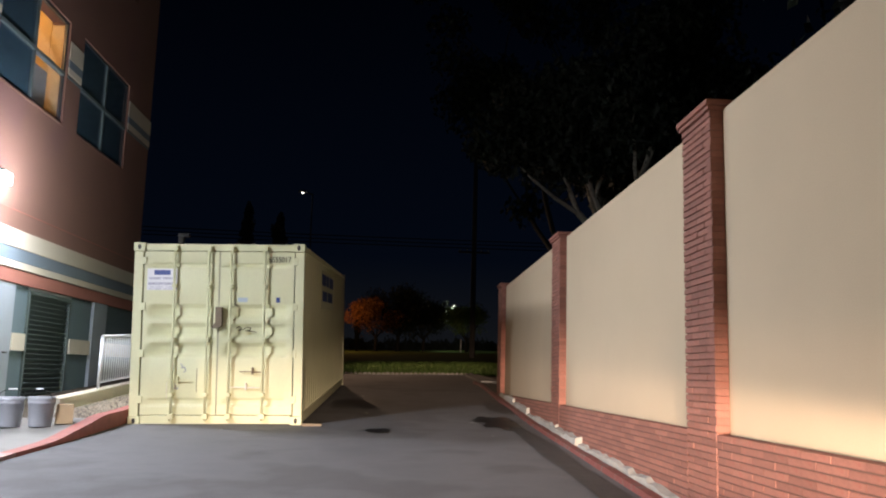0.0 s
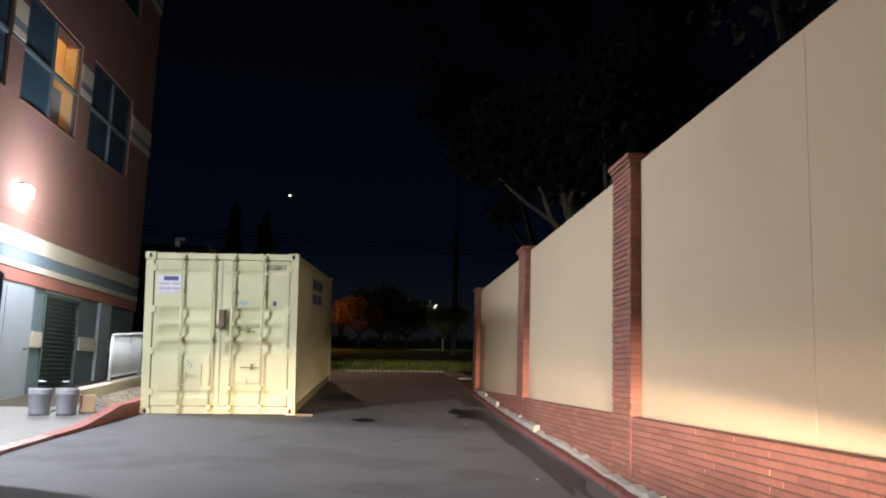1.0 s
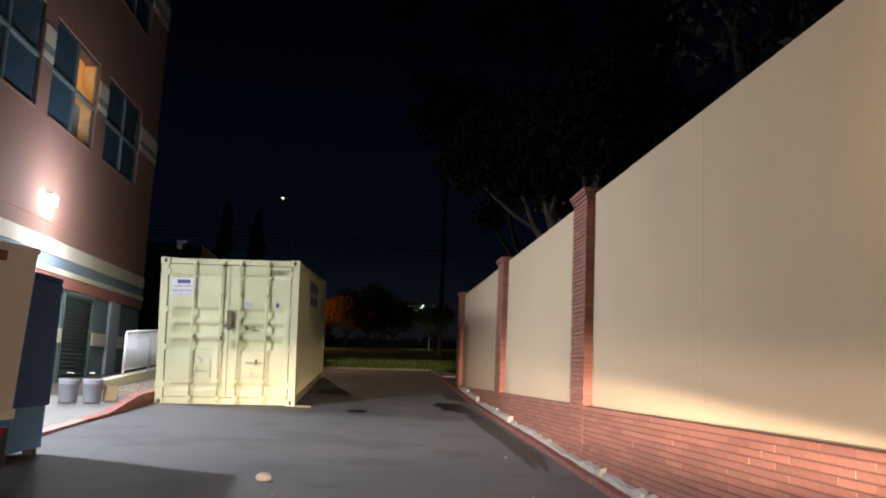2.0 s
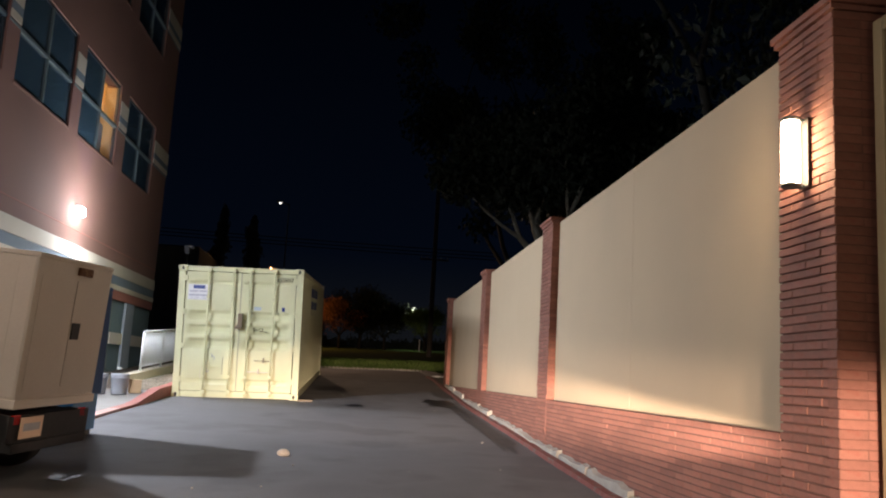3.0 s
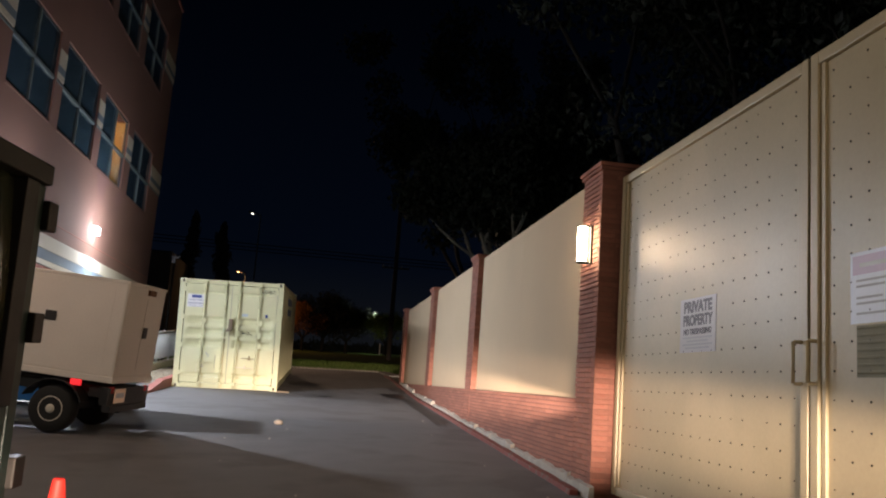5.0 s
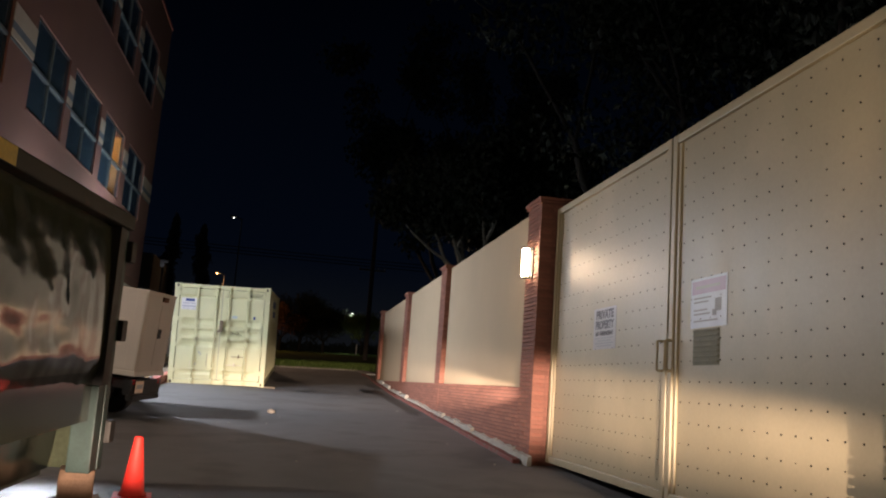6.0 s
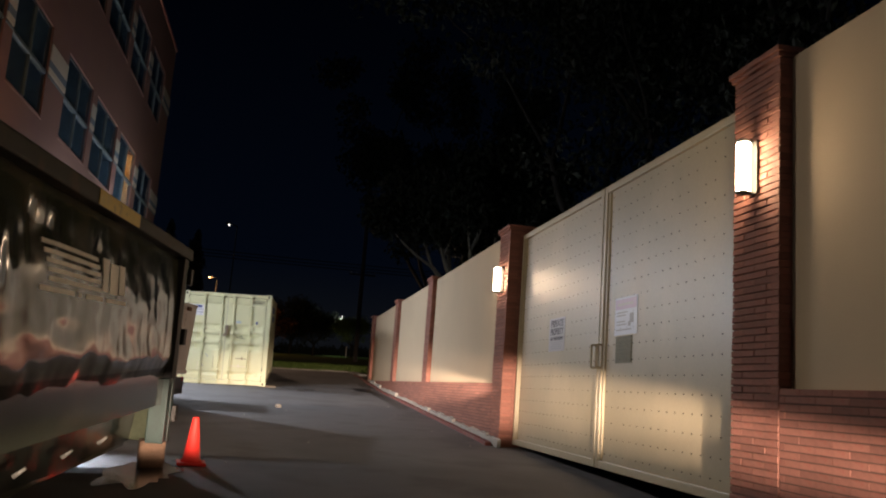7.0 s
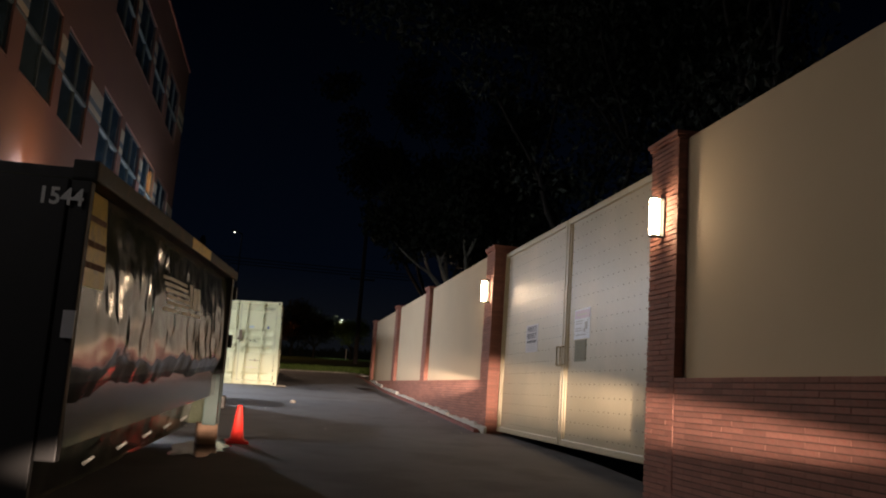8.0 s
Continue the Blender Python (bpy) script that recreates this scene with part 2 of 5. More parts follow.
# Leaf colour holds the orange that the tree shows under lamplight.
M_LEAF_ORANGE = mat("orange_leaf", (0.26, 0.10, 0.02), 0.7, vary=0.2, scale=4, random_tint=0.4, bump=0)
# Lighter copy of the leaf, with the garden lamp's light in its colour.
M_LEAF_LIT = mat("lamplit_leaf", (0.10, 0.17, 0.03), 0.7, vary=0.2, scale=4, random_tint=0.4, bump=0)
M_POLE = mat("pole_wood", (0.09, 0.07, 0.055), 0.9, vary=0.2, scale=5, bump=0.3, streak=(4, 4, 0.5))
M_FAR = mat("far_wall_paint", (0.22, 0.22, 0.24), 0.9, vary=0.1, scale=0.4)
M_SIGN = mat("sign_white", (0.41, 0.395, 0.41), 0.4, vary=0.05, scale=6, bump=0.02)
M_SIGN_INK = mat("sign_ink", (0.085, 0.08, 0.10), 0.5, vary=0.1, scale=9, bump=0.02)
M_MAUVE = mat("mauve_print", (0.46, 0.36, 0.49), 0.45, vary=0.08, scale=6, bump=0.02)
M_PALE = mat("pale_print", (0.56, 0.60, 0.68), 0.4, vary=0.08, scale=6, bump=0.02)
M_OLIVE = mat("olive_mesh", (0.17, 0.16, 0.09), 0.6, vary=0.2, scale=9, fine=90, bump=0.15)
E_SCONCE = glow("sconce_diffuser", (1.0, 0.72, 0.45), 60.0)
E_FLOOD = glow("flood_lens", (0.90, 0.95, 1.0), 60.0)
E_STREET = glow("street_lamp_lens", (1.0, 0.95, 0.85), 4.0)
E_TAIL = glow("marker_lamp_lens", (1.0, 0.03, 0.04), 0.8)
E_SODIUM = glow("sodium_lens", (1.0, 0.36, 0.14), 26.0)

# ---- mesh helpers ----


def box(bm, x0, x1, y0, y1, z0, z1, bevel=0.0, m=None):
    vs = [bm.verts.new((x, y, z)) for x in (x0, x1) for y in (y0, y1) for z in (z0, z1)]
    fs = [bm.faces.new([vs[i] for i in q]) for q in ((0, 1, 3, 2), (4, 6, 7, 5), (0, 4, 5, 1), (2, 3, 7, 6), (0, 2, 6, 4), (1, 5, 7, 3))]
    if bevel:
        es = list({e for f in fs for e in f.edges})
        out = bmesh.ops.bevel(bm, geom=es, offset=bevel, segments=2, affect="EDGES", profile=0.6)
        vs = list({v for f in out["faces"] for v in f.verts} | {v for v in vs if v.is_valid})
    if m is not None:
        bmesh.ops.transform(bm, matrix=m, verts=vs)
    return vs


def tube(bm, a, b, r0, r1=None, n=10, caps=True):
    a, b = Vector(a), Vector(b)
    r1 = r0 if r1 is None else r1
    z = (b - a).normalized()
    x = z.orthogonal().normalized()
    y = z.cross(x)
    rings = []
    for p, r in ((a, r0), (b, r1)):
        rings.append([bm.verts.new(p + r * (math.cos(6.28318 * i / n) * x + math.sin(6.28318 * i / n) * y)) for i in range(n)])
    for i in range(n):
        bm.faces.new((rings[0][i], rings[0][(i + 1) % n], rings[1][(i + 1) % n], rings[1][i])).smooth = True
    if caps:
        bm.faces.new(rings[0][::-1])
        bm.faces.new(rings[1])


def lathe(bm, profile, n=20, centre=(0, 0, 0), axis="z"):
    """Turns (radius, height) points round an axis."""
    rings = []
    for r, h in profile:
        ring = []
        for i in range(n):
            a = 2 * math.pi * i / n
            p = (r * math.cos(a), r * math.sin(a), h)
            if axis == "y":
                p = (p[0], p[2], p[1])
            ring.append(bm.verts.new(Vector(p) + Vector(centre)))
        rings.append(ring)
    for q, s in zip(rings, rings[1:]):
        for i in range(n):
            bm.faces.new((q[i], q[(i + 1) % n], s[(i + 1) % n], s[i])).smooth = True
    if profile[0][0] > 0.001:
        bm.faces.new(rings[0][::-1])
    if profile[-1][0] > 0.001:
        bm.faces.new(rings[-1])


def mesh_from(name, bm, material, recalc=True):
    if recalc:
        bmesh.ops.recalc_face_normals(bm, faces=bm.faces)
    me = bpy.data.meshes.new(name)
    bm.to_mesh(me)
    bm.free()
    me.materials.append(material)
    return me


def part(name, bm, material, parent=None, label=""):
    ob = new(name, mesh_from(name, bm, material))
    ob.parent = parent
    if label:
        ob["label"] = label
    return ob


def thing(name, m, label, category, group="", kind=""):
    ob = new(name)
    ob.empty_display_size = 0.2
    ob.matrix_world = m
    return tagged(ob, label, category, group, kind)


def setting(name, bm, material, label, category):
    return tagged(part(name, bm, material), label, category, kind="structure")


def B(*boxes, bevel=0.0):
    bm = bmesh.new()
    for b in boxes:
        box(bm, *b, bevel=bevel)
    return bm


def lettering(name, text, size, m, material, parent, squeeze=1.0, bold=0.0):
    """Words as a thin mesh in the built-in font, standing on m's xy plane."""
    cu = bpy.data.curves.new(name, "FONT")
    cu.body, cu.size, cu.extrude, cu.offset = text, size, 0.001, bold
    cu.align_x = "CENTER"
    tmp = bpy.data.objects.new(name, cu)
    scene.collection.objects.link(tmp)
    me = bpy.data.meshes.new_from_object(tmp.evaluated_get(bpy.context.evaluated_depsgraph_get()))
    bpy.data.objects.remove(tmp)
    bpy.data.curves.remove(cu)
    me.materials.clear()
    me.materials.append(material)
    me.transform(m @ Matrix.Diagonal((squeeze, 1, 1, 1)))
    ob = new(name, me)
    ob.parent = parent
    return ob


def gz(x, y):
    """Height of the drive: it climbs ahead and leans up to the wall."""
    if y < -32:
        h = -0.042 * 31.75
    elif y < 6:
        h = 0.042 * (y + 0.25)
    elif y < 12:
        h = 0.2625 + 0.04 * (y - 6)
    elif y < 20:
        h = 0.5025 + 0.06 * (y - 12)
    elif y < 30:
        h = 0.9825 + 0.026 * (y - 20)
    else:
        h = 1.2425 + 0.045 * (min(y, 95) - 30)
    return h + 0.02 * (min(max(x, -7), 7) + 1)


def sheet(bm, xs, ys, lift=0.0, wob=0.0):
    grid = [[bm.verts.new((x, y, gz(x, y) + lift + (wob * noise.noise((x * 0.4, y * 0.4, 0)) if wob else 0))) for y in ys] for x in xs]
    for i in range(len(xs) - 1):
        for j in range(len(ys) - 1):
            bm.faces.new((grid[i][j], grid[i + 1][j], grid[i + 1][j + 1], grid[i][j + 1]))
    return grid


def span(a, b, step):
    n = max(1, round((b - a) / step))
    return [a + (b - a) * i / n for i in range(n + 1)]


def ribbon(bm, x0, x1, ys, z0, z1, wob=0.0):
    """A long bar along y that follows the drive, z0 and z1 above it; x0, x1 may be functions of y."""
    rings = []
    for k, y in enumerate(ys):
        a, b = (x0(y) if callable(x0) else x0), (x1(y) if callable(x1) else x1)
        lo, hi = (z0(y) if callable(z0) else z0), (z1(y) if callable(z1) else z1)
        g0, g1 = gz(a, y), gz(b, y)
        w = wob * noise.noise((y * 2.3, a, 0))
        rings.append([bm.verts.new(p) for p in ((a, y, g0 + lo), (b, y, g1 + lo), (b, y, g1 + hi + w), (a + 0.008, y, g0 + hi + w))])
    for p, q in zip(rings, rings[1:]):
        for i in range(4):
            bm.faces.new((p[i], p[(i + 1) % 4], q[(i + 1) % 4], q[i]))
    bm.faces.new(rings[0])
    bm.faces.new(rings[-1][::-1])

# ---- ground, drive, kerbs ----
bm = bmesh.new()
xs = [-400, -200, -100, -60, -40, -28, -20, -14, -10, -8, -6.9, -4, 0, 3, 4, 6, 8, 12, 18, 26, 40, 60, 100, 200, 400]
ys = [-400, -200, -100, -60, -32] + span(-30, 30, 4)[0:] + [34, 38, 43, 50, 58, 68, 80, 95, 150, 400]
sheet(bm, xs, ys, lift=-0.07, wob=0.06)
setting("ground", bm, M_EARTH, "dark bare earth and rough ground round the yard", "ground")

bm = bmesh.new()
sheet(bm, span(-60, 60, 3), span(30.35, 96, 3), lift=-0.03, wob=0.05)
setting("lawn", bm, M_GRASS, "dim green lawn rising beyond the drive", "lawn")


def blades():
    vs, fs = [], []
    rnd = random.Random(5)
    for _ in range(9000):
        y = 30.4 + 14 * rnd.random() ** 1.6
        x = rnd.uniform(-7, 7)
        z, h, a = gz(x, y) - 0.03, rnd.uniform(0.06, 0.16), rnd.uniform(0, 6.28)
        w, lean = 0.03, rnd.uniform(-0.05, 0.05)
        k = len(vs)
        vs += [(x - w * math.cos(a), y - w * math.sin(a), z), (x + w * math.cos(a), y + w * math.sin(a), z), (x + lean, y + lean, z + h)]
        fs.append((k, k + 1, k + 2))
    me = bpy.data.meshes.new("grass_blades")
    me.from_pydata(vs, [], fs)
    me.materials.append(M_GRASS)
    tagged(new("grass_blades", me), "short green grass blades along the drive's far edge", "grass", kind="stuff")


blades()

bm = bmesh.new()
sheet(bm, span(-7.5, 2.6, 0.8), span(-32, 30, 0.8), wob=0.02)
setting("road", bm, M_ASPHALT, "worn grey asphalt drive sloping up to the lawn", "road")


def blot(name, cx, cy, rx, ry, material, lift, label, seed, rough=0.35):
    """A flat stain with an uneven edge that lies on the asphalt."""
    bm = bmesh.new()
    ring = []
    for i in range(36):
        a = 2 * math.pi * i / 36
        k = 1 + rough * noise.noise((2.2 * math.cos(a), 2.2 * math.sin(a), seed)) + 0.4 * rough * noise.noise((7 * math.cos(a), 7 * math.sin(a), seed))
        x, y = cx + rx * k * math.cos(a), cy + ry * k * math.sin(a)
        ring.append(bm.verts.new((x, y, gz(x, y) + 0.02 * noise.noise((x * 0.4, y * 0.4, 0)) + lift)))
    c = bm.verts.new((cx, cy, gz(cx, cy) + 0.02 * noise.noise((cx * 0.4, cy * 0.4, 0)) + lift))
    for i in range(36):
        bm.faces.new((c, ring[i], ring[(i + 1) % 36]))
    tagged(part(name, bm, material), label, "stain", kind="structure")


blot("oil_stain", 1.42, 12.25, 0.30, 0.75, M_OIL, 0.009, "black oil stain soaked into the asphalt", 1.3, 0.6)
blot("oil_stain", -0.33, 11.35, 0.17, 0.28, M_OIL, 0.009, "small dark oil stain on the asphalt", 4.1, 0.6)
blot("damp_patch", -0.75, 15.3, 0.5, 0.9, M_PATCH, 0.008, "damp dark patch on the asphalt beside the container", 2.2, 0.6)
blot("damp_patch", 1.7, 14.6, 0.22, 1.1, M_PATCH, 0.008, "dark damp streak along the kerb", 7.7, 0.6)
blot("damp_patch", 1.62, 8.5, 0.16, 3.4, M_PATCH, 0.008, "dark damp streak along the kerb", 9.1, 0.5)
blot("damp_patch", -2.25, -4.45, 0.30, 0.75, M_WET, 0.010, "shiny wet patch beside the dumpster", 2.1, 0.5)
blot("damp_patch", -2.55, -3.6, 0.55, 0.7, M_OIL, 0.009, "wet black puddle stain beneath the dumpster", 3.3, 0.5)

# right kerb and its rough footing
bm = bmesh.new()
ribbon(bm, 1.84, 1.93, span(-0.95, 21.5, 0.25), -0.12, 0.055, wob=0.014)
setting("kerb_right", bm, M_WORN_KERB, "low worn red-painted kerb along the brick wall", "kerb")
bm = bmesh.new()
ribbon(bm, 1.93, 2.3, span(-0.95, 21.5, 0.5), -0.15, 0.02)
setting("dirt_strip", bm, M_EARTH, "dark strip of dirt between kerb and wall", "dirt")
bm = bmesh.new()
rnd = random.Random(11)
y = -1.16
while y < 15.0:
    ln = rnd.uniform(0.9, 2.1)
    rise = rnd.uniform(0.10, 0.14)
    if y < -0.6:
        ln, rise = 0.7, 0.12
    segs = int(ln / 0.13)
    fx = 1.935 + rnd.uniform(-0.02, 0.015)
    ringv = []
    for k in range(segs + 1):
        yy = y + ln * k / segs - (0.004 if k == segs else 0)
        t = 0.5 * gz(2, yy) + 0.5 * gz(2, y + ln * 0.5) + rise + rnd.uniform(-0.03, 0.012)
        f = fx + rnd.uniform(-0.012, 0.012)
        ringv.append([bm.verts.new(p) for p in ((f, yy, gz(2, yy) - 0.1), (2.012, yy, gz(2, yy) - 0.1), (2.012, yy, t), (f + 0.02, yy, t - 0.015))])
    for p, q in zip(ringv, ringv[1:]):
        for i in range(4):
            bm.faces.new((p[i], p[(i + 1) % 4], q[(i + 1) % 4], q[i]))
    bm.faces.new(ringv[0])
    bm.faces.new(ringv[-1][::-1])
    y += ln
setting("wall_footing", bm, M_FOOTING, "rough whitish concrete footing stepping down along the brick wall", "footing")

# left kerb: tall and red by the planting bed, low and faded towards the trailer
LK = -3.93


def kerb_top(y):
    return 0.05 + 0.16 * min(1, max(0, (y - 9.6) / 1.6))


bm = bmesh.new()
ribbon(bm, LK, LK - 0.16, span(8.6, 29, 0.3), -0.1, kerb_top, wob=0.01)
setting("kerb_left", bm, M_RED_KERB, "tall red-painted concrete kerb beside the planting bed", "kerb")
bm = bmesh.new()
ribbon(bm, LK, LK - 0.16, span(3.2, 8.596, 0.3), -0.1, kerb_top, wob=0.008)
setting("kerb_left_low", bm, M_PALE_KERB, "low kerb with faded pinkish paint", "kerb")
bm = bmesh.new()
ribbon(bm, -6.35, LK - 0.162, span(3.2, 11.0, 0.4), -0.1, lambda y: kerb_top(y) - 0.012)
setting("pavement", bm, M_CONCRETE, "pale concrete pavement in front of the building", "pavement")
bm = bmesh.new()
ribbon(bm, -6.35, LK - 0.162, span(11.004, 29, 0.6), -0.1, lambda y: 0.15)
setting("planting_bed", bm, M_EARTH, "bare planting bed behind the red kerb", "planting bed")


def pebbles():
    bm = bmesh.new()
    rnd = random.Random(3)
    for _ in range(1800):
        x, y, r = rnd.uniform(-4.88, -4.12), rnd.uniform(11.05, 16), rnd.uniform(0.010, 0.026)
        m = Matrix.Translation((x, y, gz(x, y) + 0.15 + r * 0.3)) @ Euler((rnd.random() * 3, rnd.random() * 3, 0)).to_matrix().to_4x4() @ Matrix.Diagonal((r, r * 0.8, r * 0.6, 1))
        bmesh.ops.create_icosphere(bm, subdivisions=1, radius=1, matrix=m)
    tagged(part("gravel", bm, M_GRAVEL), "loose brown gravel on the planting bed", "gravel", kind="stuff")


pebbles()

# edge stones where the drive meets the lawn
edge = thing("edging", Matrix.Translation((0, 30.15, gz(0, 30.15))), "row of small pale stones edging the lawn", "edging", kind="structure")
rnd = random.Random(8)
stone_me = []
for k in range(3):
    bm = bmesh.new()
    bmesh.ops.create_icosphere(bm, subdivisions=2, radius=1, matrix=Matrix.Diagonal((0.085, 0.07, 0.055, 1)))
    for v in bm.verts:
        v.co *= 1 + 0.18 * noise.noise(v.co * 14 + Vector((k * 5, 0, 0)))
    stone_me.append(mesh_from("stone", bm, M_ROCK))
for k in range(44):
    ob = new("stone", stone_me[k % 3])
    ob.parent = edge
    x = -4.6 + 0.166 * k
    ob.matrix_local = pose(x, 0.05 * math.sin(k * 1.7), 0.02 * x + 0.005 + rnd.uniform(0, 0.02), 0, 0, rnd.uniform(0, 180))
bm = bmesh.new()
ribbon(bm, lambda y: 2.05 + 0.02 * (y - 22), 2.62, span(21.6, 28.5, 0.5), -0.1, 0.06)
setting("kerb_apron", bm, M_CONCRETE, "pale concrete apron past the end of the wall", "kerb")

# ---- right boundary wall ----
PX, TOP, SILL = 2.10, 3.14, 0.92
PF, BF = 2.005, 2.009          # faces of the pillars and of the brick base
PILLARS = ((17.0, 17.57), (10.70, 11.27), (5.26, 5.83), (-1.05, -0.48), (-7.79, -7.22))
BAYS = ((11.27, 17.0), (5.83, 10.70), (-0.48, 5.26), (-13.5, -7.79), (-24.0, -13.5))
BL, BC, BD, PL = 0.305, 0.0480, 0.09, 0.285

bmb = bmesh.new()
box(bmb, 0, BD, 0.0005, BL - 0.001, 0.0045, BC - 0.0045)
bmesh.ops.bevel(bmb, geom=[e for e in bmb.edges if abs(e.verts[0].co.x) < 1e-6 and abs(e.verts[1].co.x) < 1e-6], offset=0.003, segments=1, affect="EDGES")
BRICK_ME = mesh_from("brick", bmb, M_BRICK)
bmb = bmesh.new()
box(bmb, 0, BD, 0.004, BL / 2 - 0.006, 0.0035, BC - 0.0045)
bmesh.ops.bevel(bmb, geom=[e for e in bmb.edges if abs(e.verts[0].co.x) < 1e-6 and abs(e.verts[1].co.x) < 1e-6], offset=0.003, segments=1, affect="EDGES")
HALF_ME = mesh_from("half_brick", bmb, M_BRICK)
PILLAR_ME = {}
for pname, plen, gap in (("brick", PL, 0.006), ("half_brick", PL / 2, 0.006), ("end_brick", BL, 0.002), ("end_half_brick", BL / 2, 0.002)):
    bmb = bmesh.new()
    box(bmb, 0, BD, 0.001, plen - 0.001, gap, BC - gap / 2)
    bmesh.ops.bevel(bmb, geom=[e for e in bmb.edges if abs(e.verts[0].co.x) < 1e-6 and abs(e.verts[1].co.x) < 1e-6], offset=0.003, segments=1, affect="EDGES")
    PILLAR_ME[pname] = mesh_from("pillar_" + pname, bmb, M_BRICK)
brick_rnd = random.Random(21)
BRICKS = []          # mesh, parent, local pose: laid at the end of the file


def lay(me, parent, x, y, z, rz=0, proud=0.003, lean=0.0):
    j = brick_rnd.uniform(-proud, proud)
    BRICKS.append((me, parent, pose(x + j, y, z, brick_rnd.uniform(-0.3, 0.3), lean, rz + brick_rnd.uniform(-0.15, 0.15))))


for k, (a, b) in enumerate(BAYS):
    bm = bmesh.new()
    cuts = [a + 0.002, b - 0.002]
    if k == 2:
        cuts = [a + 0.002, 2.3785, 2.3815, b - 0.002]
    for c0, c1 in zip(cuts[::2], cuts[1::2]):
        box(bm, PX, PX + 0.2, c0, c1, SILL - 0.011, TOP, bevel=0.004)
    wall = setting("wall_right_%d" % (k + 1), bm, M_STUCCO, "tall cream stucco wall panel on a red brick base", "wall")
    bm = bmesh.new()
    ys = span(a, b, 0.5)
    low = min(gz(2, a), gz(2, b)) - 0.2
    box(bm, BF + 0.0045, PX + 0.21, a + 0.001, b - 0.001, low, SILL - 0.014)
    part("brick_base", bm, M_MORTAR_SHADE, wall, "red brick base with recessed mortar joints")

# gate side pillars and the others
pillar_obs = []
for k, (a, b) in enumerate(PILLARS):
    gate_side = k >= 3
    base = gz(2, a) - 0.25
    p = thing("brick_pillar", Matrix.Translation((PF, a, 0)), "square red brick pillar with a projecting brick cap" + (" and a lit wall lamp" if gate_side else ""), "pillar", "brick pillars along the wall")
    bm = B((0.014, 0.45, 0.0008, b - a - 0.010, base, 3.15))
    part("core", bm, M_RAKED_SHADE, p, "raked mortar joints, darkened for their shade")
    courses = int((3.13 - base) / BC)
    for c in range(courses):
        z = 3.13 - (c + 1) * BC
        off = 0 if c % 2 else -PL / 2
        yy = off
        while yy < b - a - 0.02:
            if yy < -0.001:
                lay(PILLAR_ME["half_brick"], p, 0, 0, z, 0, 0.0035, 2.5)
            elif yy + PL > b - a + 0.01:
                lay(PILLAR_ME["half_brick"], p, 0, yy, z, 0, 0.0035, 2.5)
            else:
                lay(PILLAR_ME["brick"], p, 0, yy, z, 0, 0.0035, 2.5)
            yy += PL
        # the face towards the drive's lower end
        lay(PILLAR_ME["end_half_brick"] if c % 2 else PILLAR_ME["end_brick"], p, 0.002 + (BL / 2 if c % 2 else BL), -0.002, z, 90)
        if c % 2:
            lay(PILLAR_ME["end_brick"], p, 0.002 + BL * 1.5, -0.002, z, 90)
    # corbelled cap: two projecting courses
    bm = bmesh.new()
    box(bm, -0.018, 0.47, -0.018, b - a + 0.018, 3.132, 3.162, bevel=0.005)
    box(bm, -0.034, 0.49, -0.034, b - a + 0.034, 3.165, 3.205, bevel=0.007)
    part("cap", bm, M_BRICK, p, "corbelled red brick cap")
    pillar_obs.append(p)

# bricks of the base: the nearest ones of each bay lie singly, the rest are joined
for k, (a, b) in enumerate(BAYS[:4]):
    wall = bpy.data.objects["wall_right_%d" % (k + 1)]
    low = min(gz(2, a), gz(2, b)) - 0.05
    rows_n = int((SILL - low) / BC)
    far = []
    for c in range(rows_n):
        z = SILL - 0.006 - (c + 1) * BC
        yy = a + 0.004 - (BL / 2 if c % 2 else 0)
        while yy < b - 0.02:
            y0, y1 = max(yy, a + 0.004), min(yy + BL, b - 0.004)
            if z + BC > gz(2, y0) - 0.02 and y1 - y0 > 0.05:
                far.append((y0, y1, z))
            yy += BL
    whole = [q for q in far if q[1] - q[0] > BL - 0.01]
    singles = sorted(whole, key=lambda q: -q[0] if k == 3 else round(q[0] - q[2] * 0.3, 2))[:270]
    chosen = set(singles)
    for y0, y1, z in singles:
        lay(BRICK_ME, wall, BF, y0, z, 0, 0.002)
    vs, fs = [], []
    for q in far:
        if q in chosen:
            continue
        y0, y1, z = q
        x = BF + brick_rnd.uniform(-0.002, 0.002)
        n0 = len(vs)
        e = 0.003
        vs += [(x, y0 + 0.001 + e, z + 0.0035 + e), (x, y1 - 0.003 - e, z + 0.0035 + e), (x, y1 - 0.003 - e, z + BC - 0.0045 - e), (x, y0 + 0.001 + e, z + BC - 0.0045 - e),
               (x + e, y0 + 0.001, z + 0.0035), (x + e, y1 - 0.003, z + 0.0035), (x + e, y1 - 0.003, z + BC - 0.0045), (x + e, y0 + 0.001, z + BC - 0.0045),
               (x + 0.06, y0 + 0.001, z + 0.0035), (x + 0.06, y1 - 0.003, z + 0.0035), (x + 0.06, y1 - 0.003, z + BC - 0.0045), (x + 0.06, y0 + 0.001, z + BC - 0.0045)]
        fs.append((n0, n0 + 3, n0 + 2, n0 + 1))
        for s in (0, 4):
            for i in range(4):
                fs.append((n0 + s + i, n0 + s + (i + 1) % 4, n0 + s + 4 + (i + 1) % 4, n0 + s + 4 + i))
    me = bpy.data.meshes.new("brickwork")
    me.from_pydata(vs, [], fs)
    me.materials.append(M_BRICK)
    ob = new("brickwork", me)
    ob.parent = wall
    tagged(ob, "red brick courses of the wall base", kind="stuff")

# ---- wall lamps on the gate pillars ----


